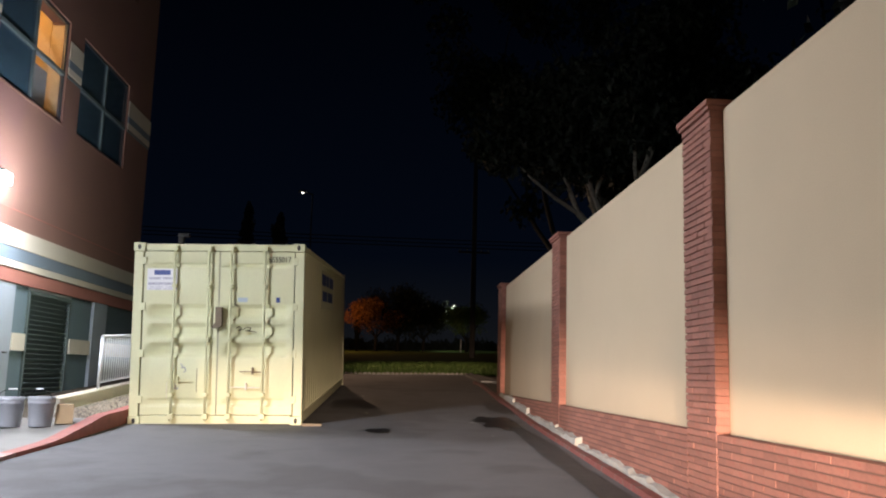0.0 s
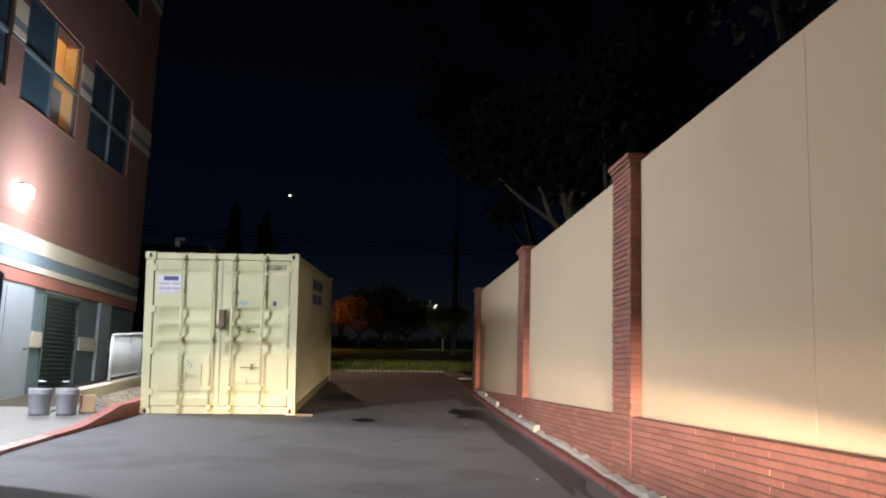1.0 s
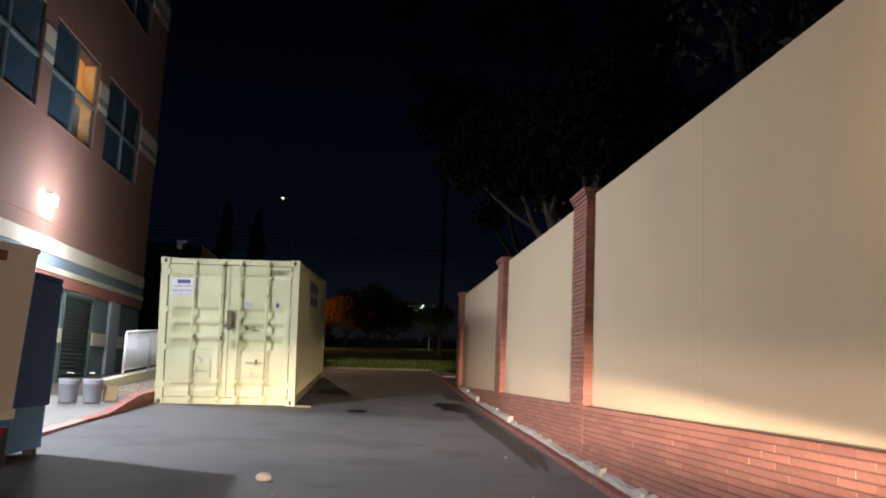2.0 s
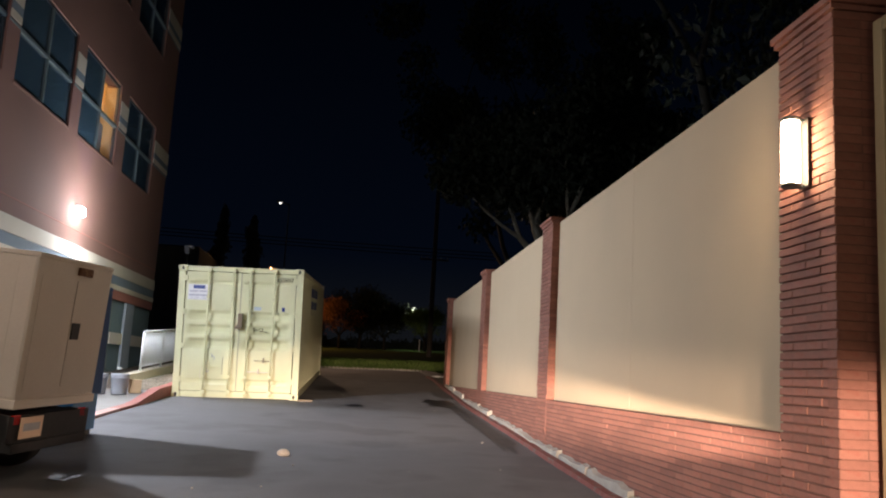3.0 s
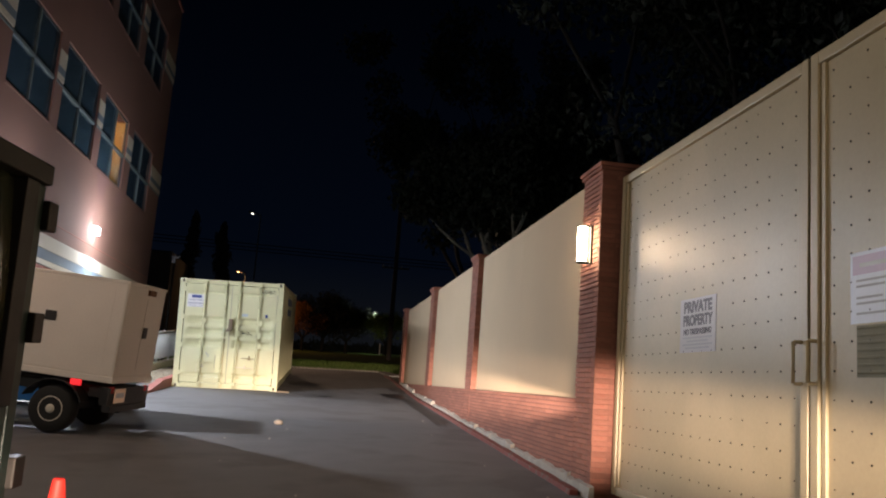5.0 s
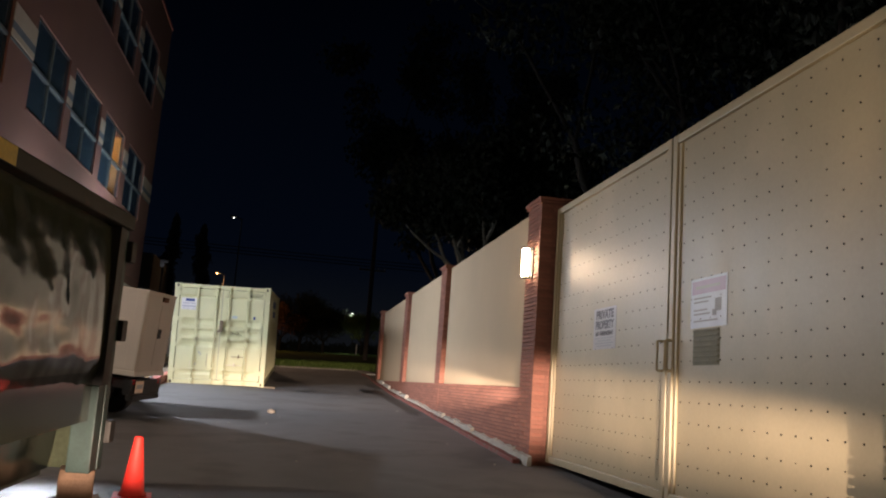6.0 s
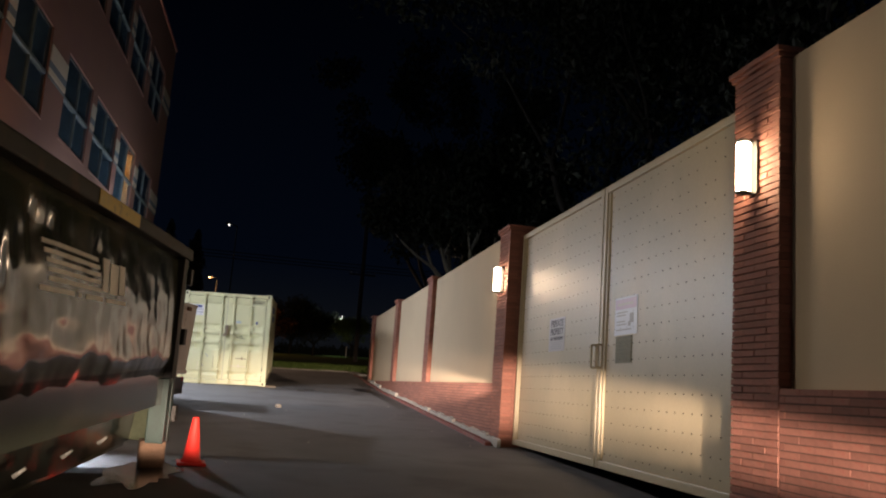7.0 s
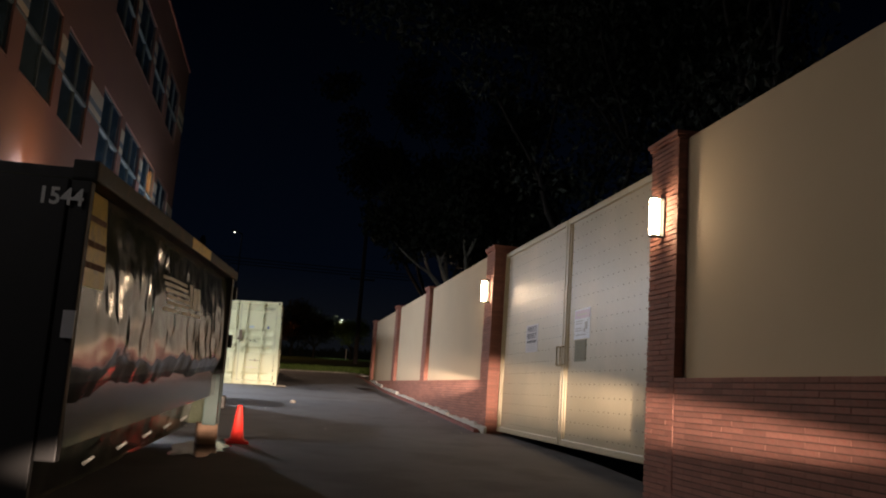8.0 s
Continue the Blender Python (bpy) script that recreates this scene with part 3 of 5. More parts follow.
def sconce(y):
    t = thing("wall_sconce", Matrix.Translation((PF, y, 2.42)), "lit cylindrical wall lamp with white diffuser on the brick pillar", "wall lamp", "lamps on the gate pillars")
    part("back_plate", B((-0.02, -0.006, -0.055, 0.055, -0.19, 0.19), bevel=0.004), M_DARK, t, "dark metal back plate")
    cx = -0.088
    bm = bmesh.new()
    lathe(bm, [(0.043, -0.17), (0.048, -0.165), (0.048, 0.165), (0.043, 0.17)], 20, (cx, 0, 0))
    d = part("diffuser", bm, E_SCONCE, t, "glowing white glass cylinder")
    d.visible_shadow = False
    for z in (-0.195, 0.172):
        bm = bmesh.new()
        lathe(bm, [(0.046, z), (0.053, z + 0.0035), (0.053, z + 0.016), (0.034, z + 0.024)], 20, (cx, 0, 0))
        box(bm, -0.05, -0.015, -0.02, 0.02, z + 0.004, z + 0.016)
        part("end_cap", bm, M_FRAME, t, "pale metal end cap")
    for q in range(4):
        bm = bmesh.new()
        aa = radians(45 + 90 * q)
        tube(bm, (cx + 0.0515 * math.cos(aa), 0.0515 * math.sin(aa), -0.18), (cx + 0.0515 * math.cos(aa), 0.0515 * math.sin(aa), 0.18), 0.0025, n=6)
        part("rod", bm, M_FRAME, t)


sconce(-0.78)
sconce(-7.50)

# ---- steel gate ----
GX, G0, G1, GM, GB, GT = 2.215, -7.19, -1.10, -4.22, 0.08, 3.055


def gate_leaf(y0, y1, hinge_low):
    t = thing("gate_leaf", Matrix.Translation((GX, y0, GB)), "cream painted solid steel gate leaf with rows of small bolts", "gate", "leaves of the double gate")
    w, h = y1 - y0, GT - GB
    part("panel", B((0.012, 0.03, 0.07, w - 0.07, 0.07, h - 0.07)), M_GATE, t, "cream painted sheet steel")
    for q0, q1 in ((0.0, 0.075), (h - 0.075, h)):
        part("rail", B((-0.02, 0.045, 0.076, w - 0.076, q0, q1), bevel=0.008), M_GATE, t)
    for yy in (0.0, w - 0.075):
        part("stile", B((-0.022, 0.047, yy, yy + 0.075, 0.0, h), bevel=0.008), M_GATE, t)
    for yy in (0.085, w - 0.125):
        part("inner_bead", B((-0.006, 0.014, yy, yy + 0.04, 0.076, h - 0.076), bevel=0.005), M_GATE, t)
    bm = bmesh.new()
    ny, nz = int((w - 0.36) / 0.152), int((h - 0.3) / 0.152)
    rnd = random.Random(int(10 + y0))
    for i in range(ny + 1):
        for j in range(nz + 1):
            if rnd.random() < 0.05:
                continue
            yy, zz = 0.18 + i * (w - 0.36) / ny, 0.15 + j * (h - 0.3) / nz
            r = 0.0075 if rnd.random() < 0.75 else 0.005
            tube(bm, (0.013, yy, zz), (0.007, yy, zz), r, r * 0.7, n=6)
    tagged(part("bolts", bm, M_DARK, t, "grid of small dark bolt heads"), kind="stuff")
    return t, w, h


leaf_far, wf, hf = gate_leaf(GM + 0.012, G1, False)
leaf_near, wn_, hn = gate_leaf(G0, GM - 0.012, True)
for k, (leaf, yy) in enumerate(((leaf_far, 0.06), (leaf_near, wn_ - 0.06))):
    bm = bmesh.new()
    tube(bm, (-0.075, yy, 1.02), (-0.075, yy, 1.26), 0.011, n=8)
    for zz in (1.02, 1.26):
        tube(bm, (-0.075, yy, zz), (-0.015, yy, zz), 0.011, n=8)
    part("pull_handle", bm, M_GATE, leaf, "cream painted bar handle")

def flat_sign(name, y0, y1, z0, z1, material, label, category):
    """A sign on the gate; local x runs along the gate towards the drive's lower end, y up."""
    m = Matrix.Translation((GX + 0.0112, y1, z0)) @ Matrix(((0, 0, -1, 0), (-1, 0, 0, 0), (0, 1, 0, 0), (0, 0, 0, 1)))
    t = thing(name, m, label, category)
    part("plate", B((0, y1 - y0, 0, z1 - z0, 0, 0.003)), material, t)
    return t, y1 - y0, z1 - z0


s, w, h = flat_sign("warning_sign", -3.02, -2.43, 1.325, 1.735, M_SIGN, "white private property sign with black lettering on the gate", "sign")
for text, z, size, sq in (("PRIVATE", 0.305, 0.118, 1.06), ("PROPERTY", 0.205, 0.110, 0.92), ("NO TRESPASSING", 0.135, 0.062, 0.95)):
    lettering("lettering", text, size, Matrix.Translation((w / 2, z, 0.0045)), M_SIGN_INK, s, sq, 0.005 if size > 0.1 else 0.0015)
for z, a, b in ((0.104, 0.05, 0.54), (0.078, 0.12, 0.47), (0.052, 0.05, 0.54), (0.026, 0.1, 0.49)):
    part("text_bar", B((a, b, z, z + 0.012, 0.003, 0.0045)), M_GREY_PRINT, s, "line of small unreadable print")
s, w, h = flat_sign("poster", -5.11, -4.56, 1.42, 1.80, M_PALE, "pale blue poster with a mauve heading band on the gate", "poster")
part("heading_band", B((0.02, w - 0.02, h * 0.68, h - 0.02, 0.003, 0.0045)), M_MAUVE, s, "mauve heading band")
part("text_bar", B((0.08, w - 0.1, h * 0.78, h * 0.84, 0.0045, 0.0055)), M_SIGN, s, "unreadable heading")
for z, a, b in ((0.58, 0.05, 0.3), (0.50, 0.05, 0.28), (0.34, 0.05, 0.26), (0.26, 0.05, 0.3), (0.12, 0.05, 0.42)):
    part("text_bar", B((a, b, h * z, h * z + 0.012, 0.003, 0.0045)), M_GREY_PRINT, s, "line of small unreadable print")
part("drawing", B((0.38, 0.47, h * 0.3, h * 0.55, 0.003, 0.0045), (0.34, 0.4, h * 0.22, h * 0.34, 0.003, 0.0045)), M_GREY_PRINT, s, "grey printed shape")
s, w, h = flat_sign("vent_plate", -5.01, -4.61, 1.14, 1.41, M_OLIVE, "dull olive ribbed plate fixed to the gate", "vent plate")
for k in range(7):
    part("rib", B((0.01, w - 0.01, 0.02 + k * h / 7, 0.034 + k * h / 7, 0.003, 0.012), bevel=0.002), M_OLIVE, s)

# ---- building ----
FX, FTOP, FEND, FSTART = -6.27, 12.9, 19.5, -24.0
COLS = ((15.20, 17.88), (12.0, 14.53), (8.83, 11.46), (5.95, 8.35), (2.40, 4.60), (-0.10, 1.95), (-3.0, -0.75))
ROWS_Z = ((5.53, 7.43), (9.38, 11.38))
bm = bmesh.new()
zs = [2.52, ROWS_Z[0][0], ROWS_Z[0][1], ROWS_Z[1][0], ROWS_Z[1][1], FTOP]
ysb = sorted([FSTART, FEND] + [v for c in COLS for v in c])
for i in range(len(ysb) - 1):
    for j in range(len(zs) - 1):
        mid = (ysb[i] + ysb[i + 1]) / 2
        if j in (1, 3) and any(a < mid < b for a, b in COLS):
            continue
        box(bm, FX - 0.35, FX, ysb[i], ysb[i + 1], zs[j], zs[j + 1])
box(bm, -20, FX - 0.35, FEND - 0.35, FEND, 0.2, FTOP)
box(bm, -20, -19.7, FSTART, FEND, -1.5, FTOP)
box(bm, -20, FX - 0.35, FSTART, FSTART + 0.3, -1.5, FTOP)
bmesh.ops.remove_doubles(bm, verts=bm.verts, dist=0.0005)
facade = setting("wall_building", bm, M_FACADE, "three-storey building wall in mauve stucco with window rows", "building wall")
setting("roof", B((-20, FX - 0.36, FSTART + 0.3, FEND - 0.36, FTOP - 0.5, FTOP - 0.3)), M_DARK, "flat dark roof behind the parapet", "roof")
setting("coping", B((FX - 0.40, FX + 0.05, FSTART, FEND + 0.04, FTOP + 0.003, FTOP + 0.10), bevel=0.01), M_FACADE_RED, "thin parapet coping", "coping")
# base storey: panels side by side
BASE_Z0 = -1.5
base_parts = ((FSTART, 13.42, M_BASE, "blue_grey"), (13.42, 13.93, M_TEAL, "teal"), (15.77, 16.85, M_TEAL, "teal"), (16.85, 17.60, M_BASE, "blue_grey"), (17.60, FEND, M_TEAL, "teal"))
for a, b, m_, nm in base_parts:
    dx = 0.06 if (a, nm) == (16.85, "blue_grey") else (0.0 if nm == "teal" else 0.03)
    setting("wall_base_" + nm, B((FX - 0.35, FX + dx - 0.03, a + 0.001, b - 0.001, BASE_Z0, 2.516)), m_, ("blue-grey" if nm == "blue_grey" else "teal") + " stucco ground-floor wall panel", "wall")
setting("wall_base_lintel", B((FX - 0.35, FX - 0.02, 13.931, 15.769, 2.47, 2.516), (FX - 0.35, FX - 0.02, 13.931, 15.769, BASE_Z0, 0.62)), M_BASE, "blue-grey lintel and sill round the grille", "wall")
for a, b in ((13.42, 13.93), (15.77, 16.85), (17.6, FEND)):
    setting("trim_block", B((FX - 0.03, FX + 0.015, a + 0.02, b - 0.02, 1.46, 1.74), bevel=0.006), M_CREAM, "cream stucco band on the teal wall", "trim")
# long bands above the ground floor
for z0, z1, m_, lab, dx in ((3.085, 3.37, M_CREAM, "cream", 0.03), (2.875, 3.08, M_SLATE, "slate-blue", 0.02), (2.755, 2.87, M_CREAM, "cream", 0.035), (2.525, 2.735, M_FACADE_RED, "brick-red", 0.02)):
    setting("trim_band", B((FX + 0.001, FX + dx, FSTART, FEND + 0.002, z0, z1), bevel=0.006), m_, lab + " painted band running along the building", "trim")
setting("trim_line", B((FX + 0.001, FX + 0.008, FSTART, FEND, 3.66, 3.68)), M_FACADE_RED, "thin dark joint line on the stucco", "trim")
for z0, z1 in ROWS_Z:
    mid = z0 + 0.90
    edges = sorted([v for c in COLS for v in c])
    gaps = [(edges[i], edges[i + 1]) for i in range(1, len(edges) - 1, 2)] + [(edges[-1], FEND)]
    for a, b in gaps:
        if a < -3:
            continue
        for q0, q1, m_, lab in ((mid + 0.32, mid + 0.66, M_CREAM, "cream"), (mid + 0.17, mid + 0.315, M_SLATE, "slate-blue"), (mid + 0.04, mid + 0.165, M_CREAM, "cream")):
            setting("trim_block", B((FX + 0.001, FX + 0.022, a + 0.03, b - 0.03 if b < FEND else b + 0.002, q0, q1), bevel=0.004), m_, lab + " stucco block between the windows", "trim")
        setting("trim_line", B((FX + 0.001, FX + 0.018, a + 0.03, b - 0.03 if b < FEND else b, mid - 0.03, mid + 0.01)), M_FRAME, "thin pale ledge between the windows", "trim")

win_n = 0
for z0, z1 in ROWS_Z:
    for a, b in COLS:
        win_n += 1
        t = thing("window_%d" % win_n, Matrix.Translation((FX - 0.05, a, z0)), "large four-pane window with grey metal frame", "window", kind="structure")
        w, h = b - a, z1 - z0
        bm = B((-0.05, 0.01, 0.001, 0.055, 0.001, h - 0.001), (-0.05, 0.01, w - 0.055, w - 0.001, 0.001, h - 0.001), (-0.05, 0.01, 0.056, w - 0.056, 0.001, 0.055), (-0.05, 0.01, 0.056, w - 0.056, h - 0.055, h - 0.001))
        part("window_frame", bm, M_FRAME_DARK, t, "slim dark outer frame")
        part("mullion", B((-0.045, 0.035, w / 2 - 0.03, w / 2 + 0.03, 0.056, h - 0.056)), M_FRAME, t)
        part("transom", B((-0.05, 0.045, 0.056, w / 2 - 0.031, 0.87, 0.93), (-0.05, 0.045, w / 2 + 0.031, w - 0.056, 0.87, 0.93)), M_FRAME, t)
        part("window_sill", B((0.051, 0.066, -0.02, w + 0.02, -0.05, -0.005), bevel=0.004), M_FACADE, t)
        lit = (a == COLS[1][0] and z0 == ROWS_Z[0][0])
        for i in range(2):
            for j in range(2):
                y0, y1 = (0.057, w / 2 - 0.032) if i == 0 else (w / 2 + 0.032, w - 0.057)
                q0, q1 = (0.057, 0.868) if j == 0 else (0.932, h - 0.057)
                p = part("pane", B((-0.012, -0.004, y0, y1, q0, q1)), M_CLEAR if lit and i == 1 else M_GLASS, t)
                p.visible_shadow = False
# dim rooms behind the glass
for z0, z1 in ROWS_Z:
    f, c = z0 - 0.9, z1 + 0.5
    setting("room_shell", B((-10.5, -10.4, FSTART + 0.5, FEND - 0.5, f, c), (-10.4, FX - 0.36, FSTART + 0.5, FEND - 0.5, f - 0.1, f), (-10.4, FX - 0.36, FSTART + 0.5, FEND - 0.5, c, c + 0.1)), M_ROOM, "dim unlit rooms behind the windows", "room")
rz0, rz1 = ROWS_Z[0]
setting("lit_room", B((-8.4, -8.3, 13.17, 14.9, rz0 - 0.8, rz1 + 0.4), (-8.3, FX - 0.10, 13.175, 13.205, rz0 - 0.8, rz1 + 0.4), (-8.3, FX - 0.37, 14.56, 14.62, rz0 - 0.8, rz1 + 0.4), (-8.3, FX - 0.37, 13.22, 14.55, rz1 + 0.3, rz1 + 0.4), (-8.3, FX - 0.37, 13.22, 14.55, rz0 - 0.8, rz0 - 0.7)), M_WARM, "small warmly lit room behind one window", "room")
setting("window_reveal", B((FX - 0.345, FX - 0.11, 14.520, 14.527, rz0 + 0.06, rz1 - 0.06)), M_WARM, "pale window reveal lit from the room", "trim")
setting("blind", B((FX - 0.30, FX - 0.29, 13.22, 14.38, rz0 + 0.05, rz0 + 0.88)), M_ROOM, "grey blind half drawn in the lit window", "blind")
lamp("room_light", "POINT", 24.0, (1.0, 0.62, 0.24), (-7.0, 13.7, rz1 + 0.05), 0.1)
setting("curtain", B((FX - 0.25, FX - 0.23, -1.3, -0.82, 5.6, 6.6)), M_TAIL, "red curtain at the edge of a window", "curtain")

# ground-floor door and grille
d = thing("door_1", Matrix.Translation((FX + 0.001, 12.30, 0.44)), "flush blue-grey service door with a dark lever handle, closed", "door", kind="structure")
part("door_leaf", B((0.0, 0.012, 0.0, 0.98, 0.0, 2.0), bevel=0.003), M_BASE, d)
bm = bmesh.new()
tube(bm, (0.012, 0.86, 0.98), (0.07, 0.86, 0.98), 0.013, n=8)
tube(bm, (0.07, 0.87, 0.98), (0.07, 0.73, 0.98), 0.011, n=8)
part("door_handle", bm, M_DARK, d, "dark lever handle")
g = thing("louver_grille", Matrix.Translation((FX - 0.05, 13.95, 0.64)), "tall dark green metal louver grille in the wall", "louver")
part("frame", B((-0.1, 0.05, 0.0, 0.06, 0, 1.82), (-0.1, 0.05, 1.74, 1.80, 0, 1.82), (-0.1, 0.05, 0.061, 1.739, 0, 0.05), (-0.1, 0.05, 0.061, 1.739, 1.77, 1.82)), M_LOUVER, g)
part("backing", B((-0.18, -0.14, 0.0, 1.8, 0, 1.82)), M_BLACK, g, "black void behind the slats")
bm = bmesh.new()
box(bm, -0.05, 0.05, 0.062, 1.738, -0.006, 0.006, m=Matrix.Rotation(radians(-38), 4, "Y"))
slat = mesh_from("slat", bm, M_LOUVER)
for k in range(21):
    ob = new("slat", slat)
    ob.parent = g
    ob.matrix_local = pose(-0.02, 0, 0.10 + 0.0815 * k)

# flood lamps on the building, the last two added out of view
for fy, fz, tint, k, fill in FLOODS:
    t = thing("flood_lamp", Matrix.Translation((FX, fy, fz + 0.06)), "lit bright white flood lamp fixed to the building wall", "flood lamp", "flood lamps along the building")
    part("housing", B((0.0, 0.13, -0.15, 0.15, 0.072, 0.10), bevel=0.01), M_FRAME, t)
    p = part("lens", B((0.002, 0.13, -0.14, 0.14, -0.10, 0.07), bevel=0.02), E_FLOOD, t, "glowing white lens")
    p.visible_shadow = False

# ---- low ramp wall and railing ----
bm = bmesh.new()
rw = []
for y in span(12.1, 20, 0.4):
    top = 0.78 + 0.058 * (y - 12.1)
    rw.append([bm.verts.new(p) for p in ((-5.08, y, 0.2), (-4.9, y, 0.2), (-4.9, y, top - 0.01), (-4.91, y, top), (-5.08, y, top))])
for p, q in zip(rw, rw[1:]):
    for i in range(5):
        bm.faces.new((p[i], p[(i + 1) % 5], q[(i + 1) % 5], q[i]))
bm.faces.new(rw[0])
bm.faces.new(rw[-1][::-1])
setting("ramp_wall", bm, M_CREAM, "low cream concrete wall of an access ramp", "low wall")
rail = thing("handrail", Matrix.Translation((-4.99, 13.85, 0.88)), "white painted steel railing on the ramp wall", "railing")
L_R, H_R, SL = 5.6, 0.86, 0.058


def rail_bar(name, a, b, r):
    bm = bmesh.new()
    tube(bm, a, b, r, n=10)
    return part(name, bm, M_RAIL, rail)


rail_bar("top_bar", (0, 0.06, H_R), (0, L_R, H_R + SL * L_R), 0.024)
rail_bar("bottom_bar", (0, 0.0, 0.10), (0, L_R, 0.10 + SL * L_R), 0.016)
for k in range(4):
    y = k * L_R / 3
    rail_bar("post", (0, y, 0.0 + SL * y - 0.02), (0, y, H_R + SL * y - (0.05 if k == 0 else 0)), 0.024)
bm = bmesh.new()
for i in range(6):
    a0, a1 = radians(180 - 15 * i), radians(180 - 15 * (i + 1))
    tube(bm, (0, 0.06 + 0.06 * math.cos(a0), H_R - 0.06 + 0.06 * math.sin(a0)), (0, 0.06 + 0.06 * math.cos(a1), H_R - 0.06 + 0.06 * math.sin(a1)), 0.024, n=10)
part("bend", bm, M_RAIL, rail)
for k in range(1, 50):
    y = k * 0.112
    rail_bar("baluster", (0, y, 0.10 + SL * y), (0, y, H_R + SL * y), 0.011)

# ---- shipping container ----
CL, CW, CH = 7.9, 2.438, 2.591
CM = Matrix.Translation((-2.672, 11.96, 0.466)) @ Matrix.Rotation(radians(-0.5), 4, "Z") @ Matrix.Rotation(radians(3.5), 4, "X") @ Matrix.Rotation(radians(-1.4), 4, "Y")
ct = thing("shipping_container", CM, "pale cream steel storage container with closed double doors", "container")
hw = CW / 2
for sx in (-1, 1):
    for y0 in (0, CL):
        bm = bmesh.new()
        xa, xb = sorted((sx * hw, sx * (hw - 0.13)))
        ya, yb = (0.03, 0.18) if y0 == 0 else (CL - 0.16, CL)
        box(bm, xa, xb, ya, yb, 0.119, CH - 0.119, bevel=0.01)
        part("corner_post", bm, M_CONTAINER, ct)
        for zc in (0, CH - 0.118):
            bm = bmesh.new()
            xa2, xb2 = sorted((sx * (hw + 0.004), sx * (hw - 0.162)))
            yc, yd = (0.0, 0.178) if y0 == 0 else (CL - 0.178, CL)
            box(bm, xa2, xb2, yc, yd, zc, zc + 0.118, bevel=0.008)
            cc = part("corner_casting", bm, M_CONTAINER, ct)
            if y0 == 0:
                # Flat dark oval stands in for the shaded depth of the hole.
                bm = bmesh.new()
                cx = sx * (hw - 0.08)
                ring = [bm.verts.new((cx + 0.025 * math.cos(a), -0.0025, zc + 0.059 + 0.04 * math.sin(a))) for a in [2 * math.pi * i / 16 for i in range(16)]]
                bm.faces.new(ring)
                ring2 = [bm.verts.new((v.co.x, 0.002, v.co.z)) for v in ring]
                for i in range(16):
                    bm.faces.new((ring[i], ring[(i + 1) % 16], ring2[(i + 1) % 16], ring2[i]))
                part("lifting_hole", bm, M_DARK, cc, "flat dark oval standing for the shade in a lifting hole")
part("front_header", B((-hw + 0.165, hw - 0.165, 0.03, 0.12, CH - 0.11, CH - 0.012), bevel=0.008), M_CONTAINER, ct)
part("front_sill", B((-hw + 0.165, hw - 0.165, 0.03, 0.14, 0.012, 0.13), bevel=0.008), M_CONTAINER, ct)
for sx in (-1, 1):
    xa, xb = sorted((sx * (hw - 0.002), sx * (hw - 0.06)))
    part("bottom_rail", B((xa, xb, 0.18, CL - 0.18, 0.02, 0.16), bevel=0.006), M_CONTAINER, ct)
    part("top_rail", B((xa, xb, 0.18, CL - 0.18, CH - 0.09, CH - 0.02), bevel=0.006), M_CONTAINER, ct)
    # corrugated side
    bm = bmesh.new()
    pr, y = [], 0.18
    while y < CL - 0.18:
        for dy, dep in ((0, 0.0), (0.100, 0.0), (0.150, 0.055), (0.235, 0.055)):
            pr.append((min(y + dy, CL - 0.17), dep))
        y += 0.285
    for s in range(len(pr) - 1):
        xo = [sx * (hw - 0.012 - p[1]) for p in pr[s:s + 2]]
        vs = [bm.verts.new((xo[0], pr[s][0], 0.15)), bm.verts.new((xo[1], pr[s + 1][0], 0.15)), bm.verts.new((xo[1], pr[s + 1][0], CH - 0.08)), bm.verts.new((xo[0], pr[s][0], CH - 0.08))]
        bm.faces.new(vs)
    bmesh.ops.remove_doubles(bm, verts=bm.verts, dist=0.0005)
    part("side_wall", bm, M_CONTAINER, ct, "corrugated steel side")
part("roof_panel", B((-hw + 0.06, hw - 0.06, 0.12, CL - 0.02, CH - 0.04, CH - 0.02)), M_CONTAINER, ct)
part("rear_wall", B((-hw + 0.1, hw - 0.1, CL - 0.09, CL - 0.05, 0.1, CH - 0.1)), M_CONTAINER, ct)
part("floor_frame", B((-hw + 0.061, hw - 0.061, 0.15, CL - 0.19, 0.02, 0.14)), M_DARK, ct)


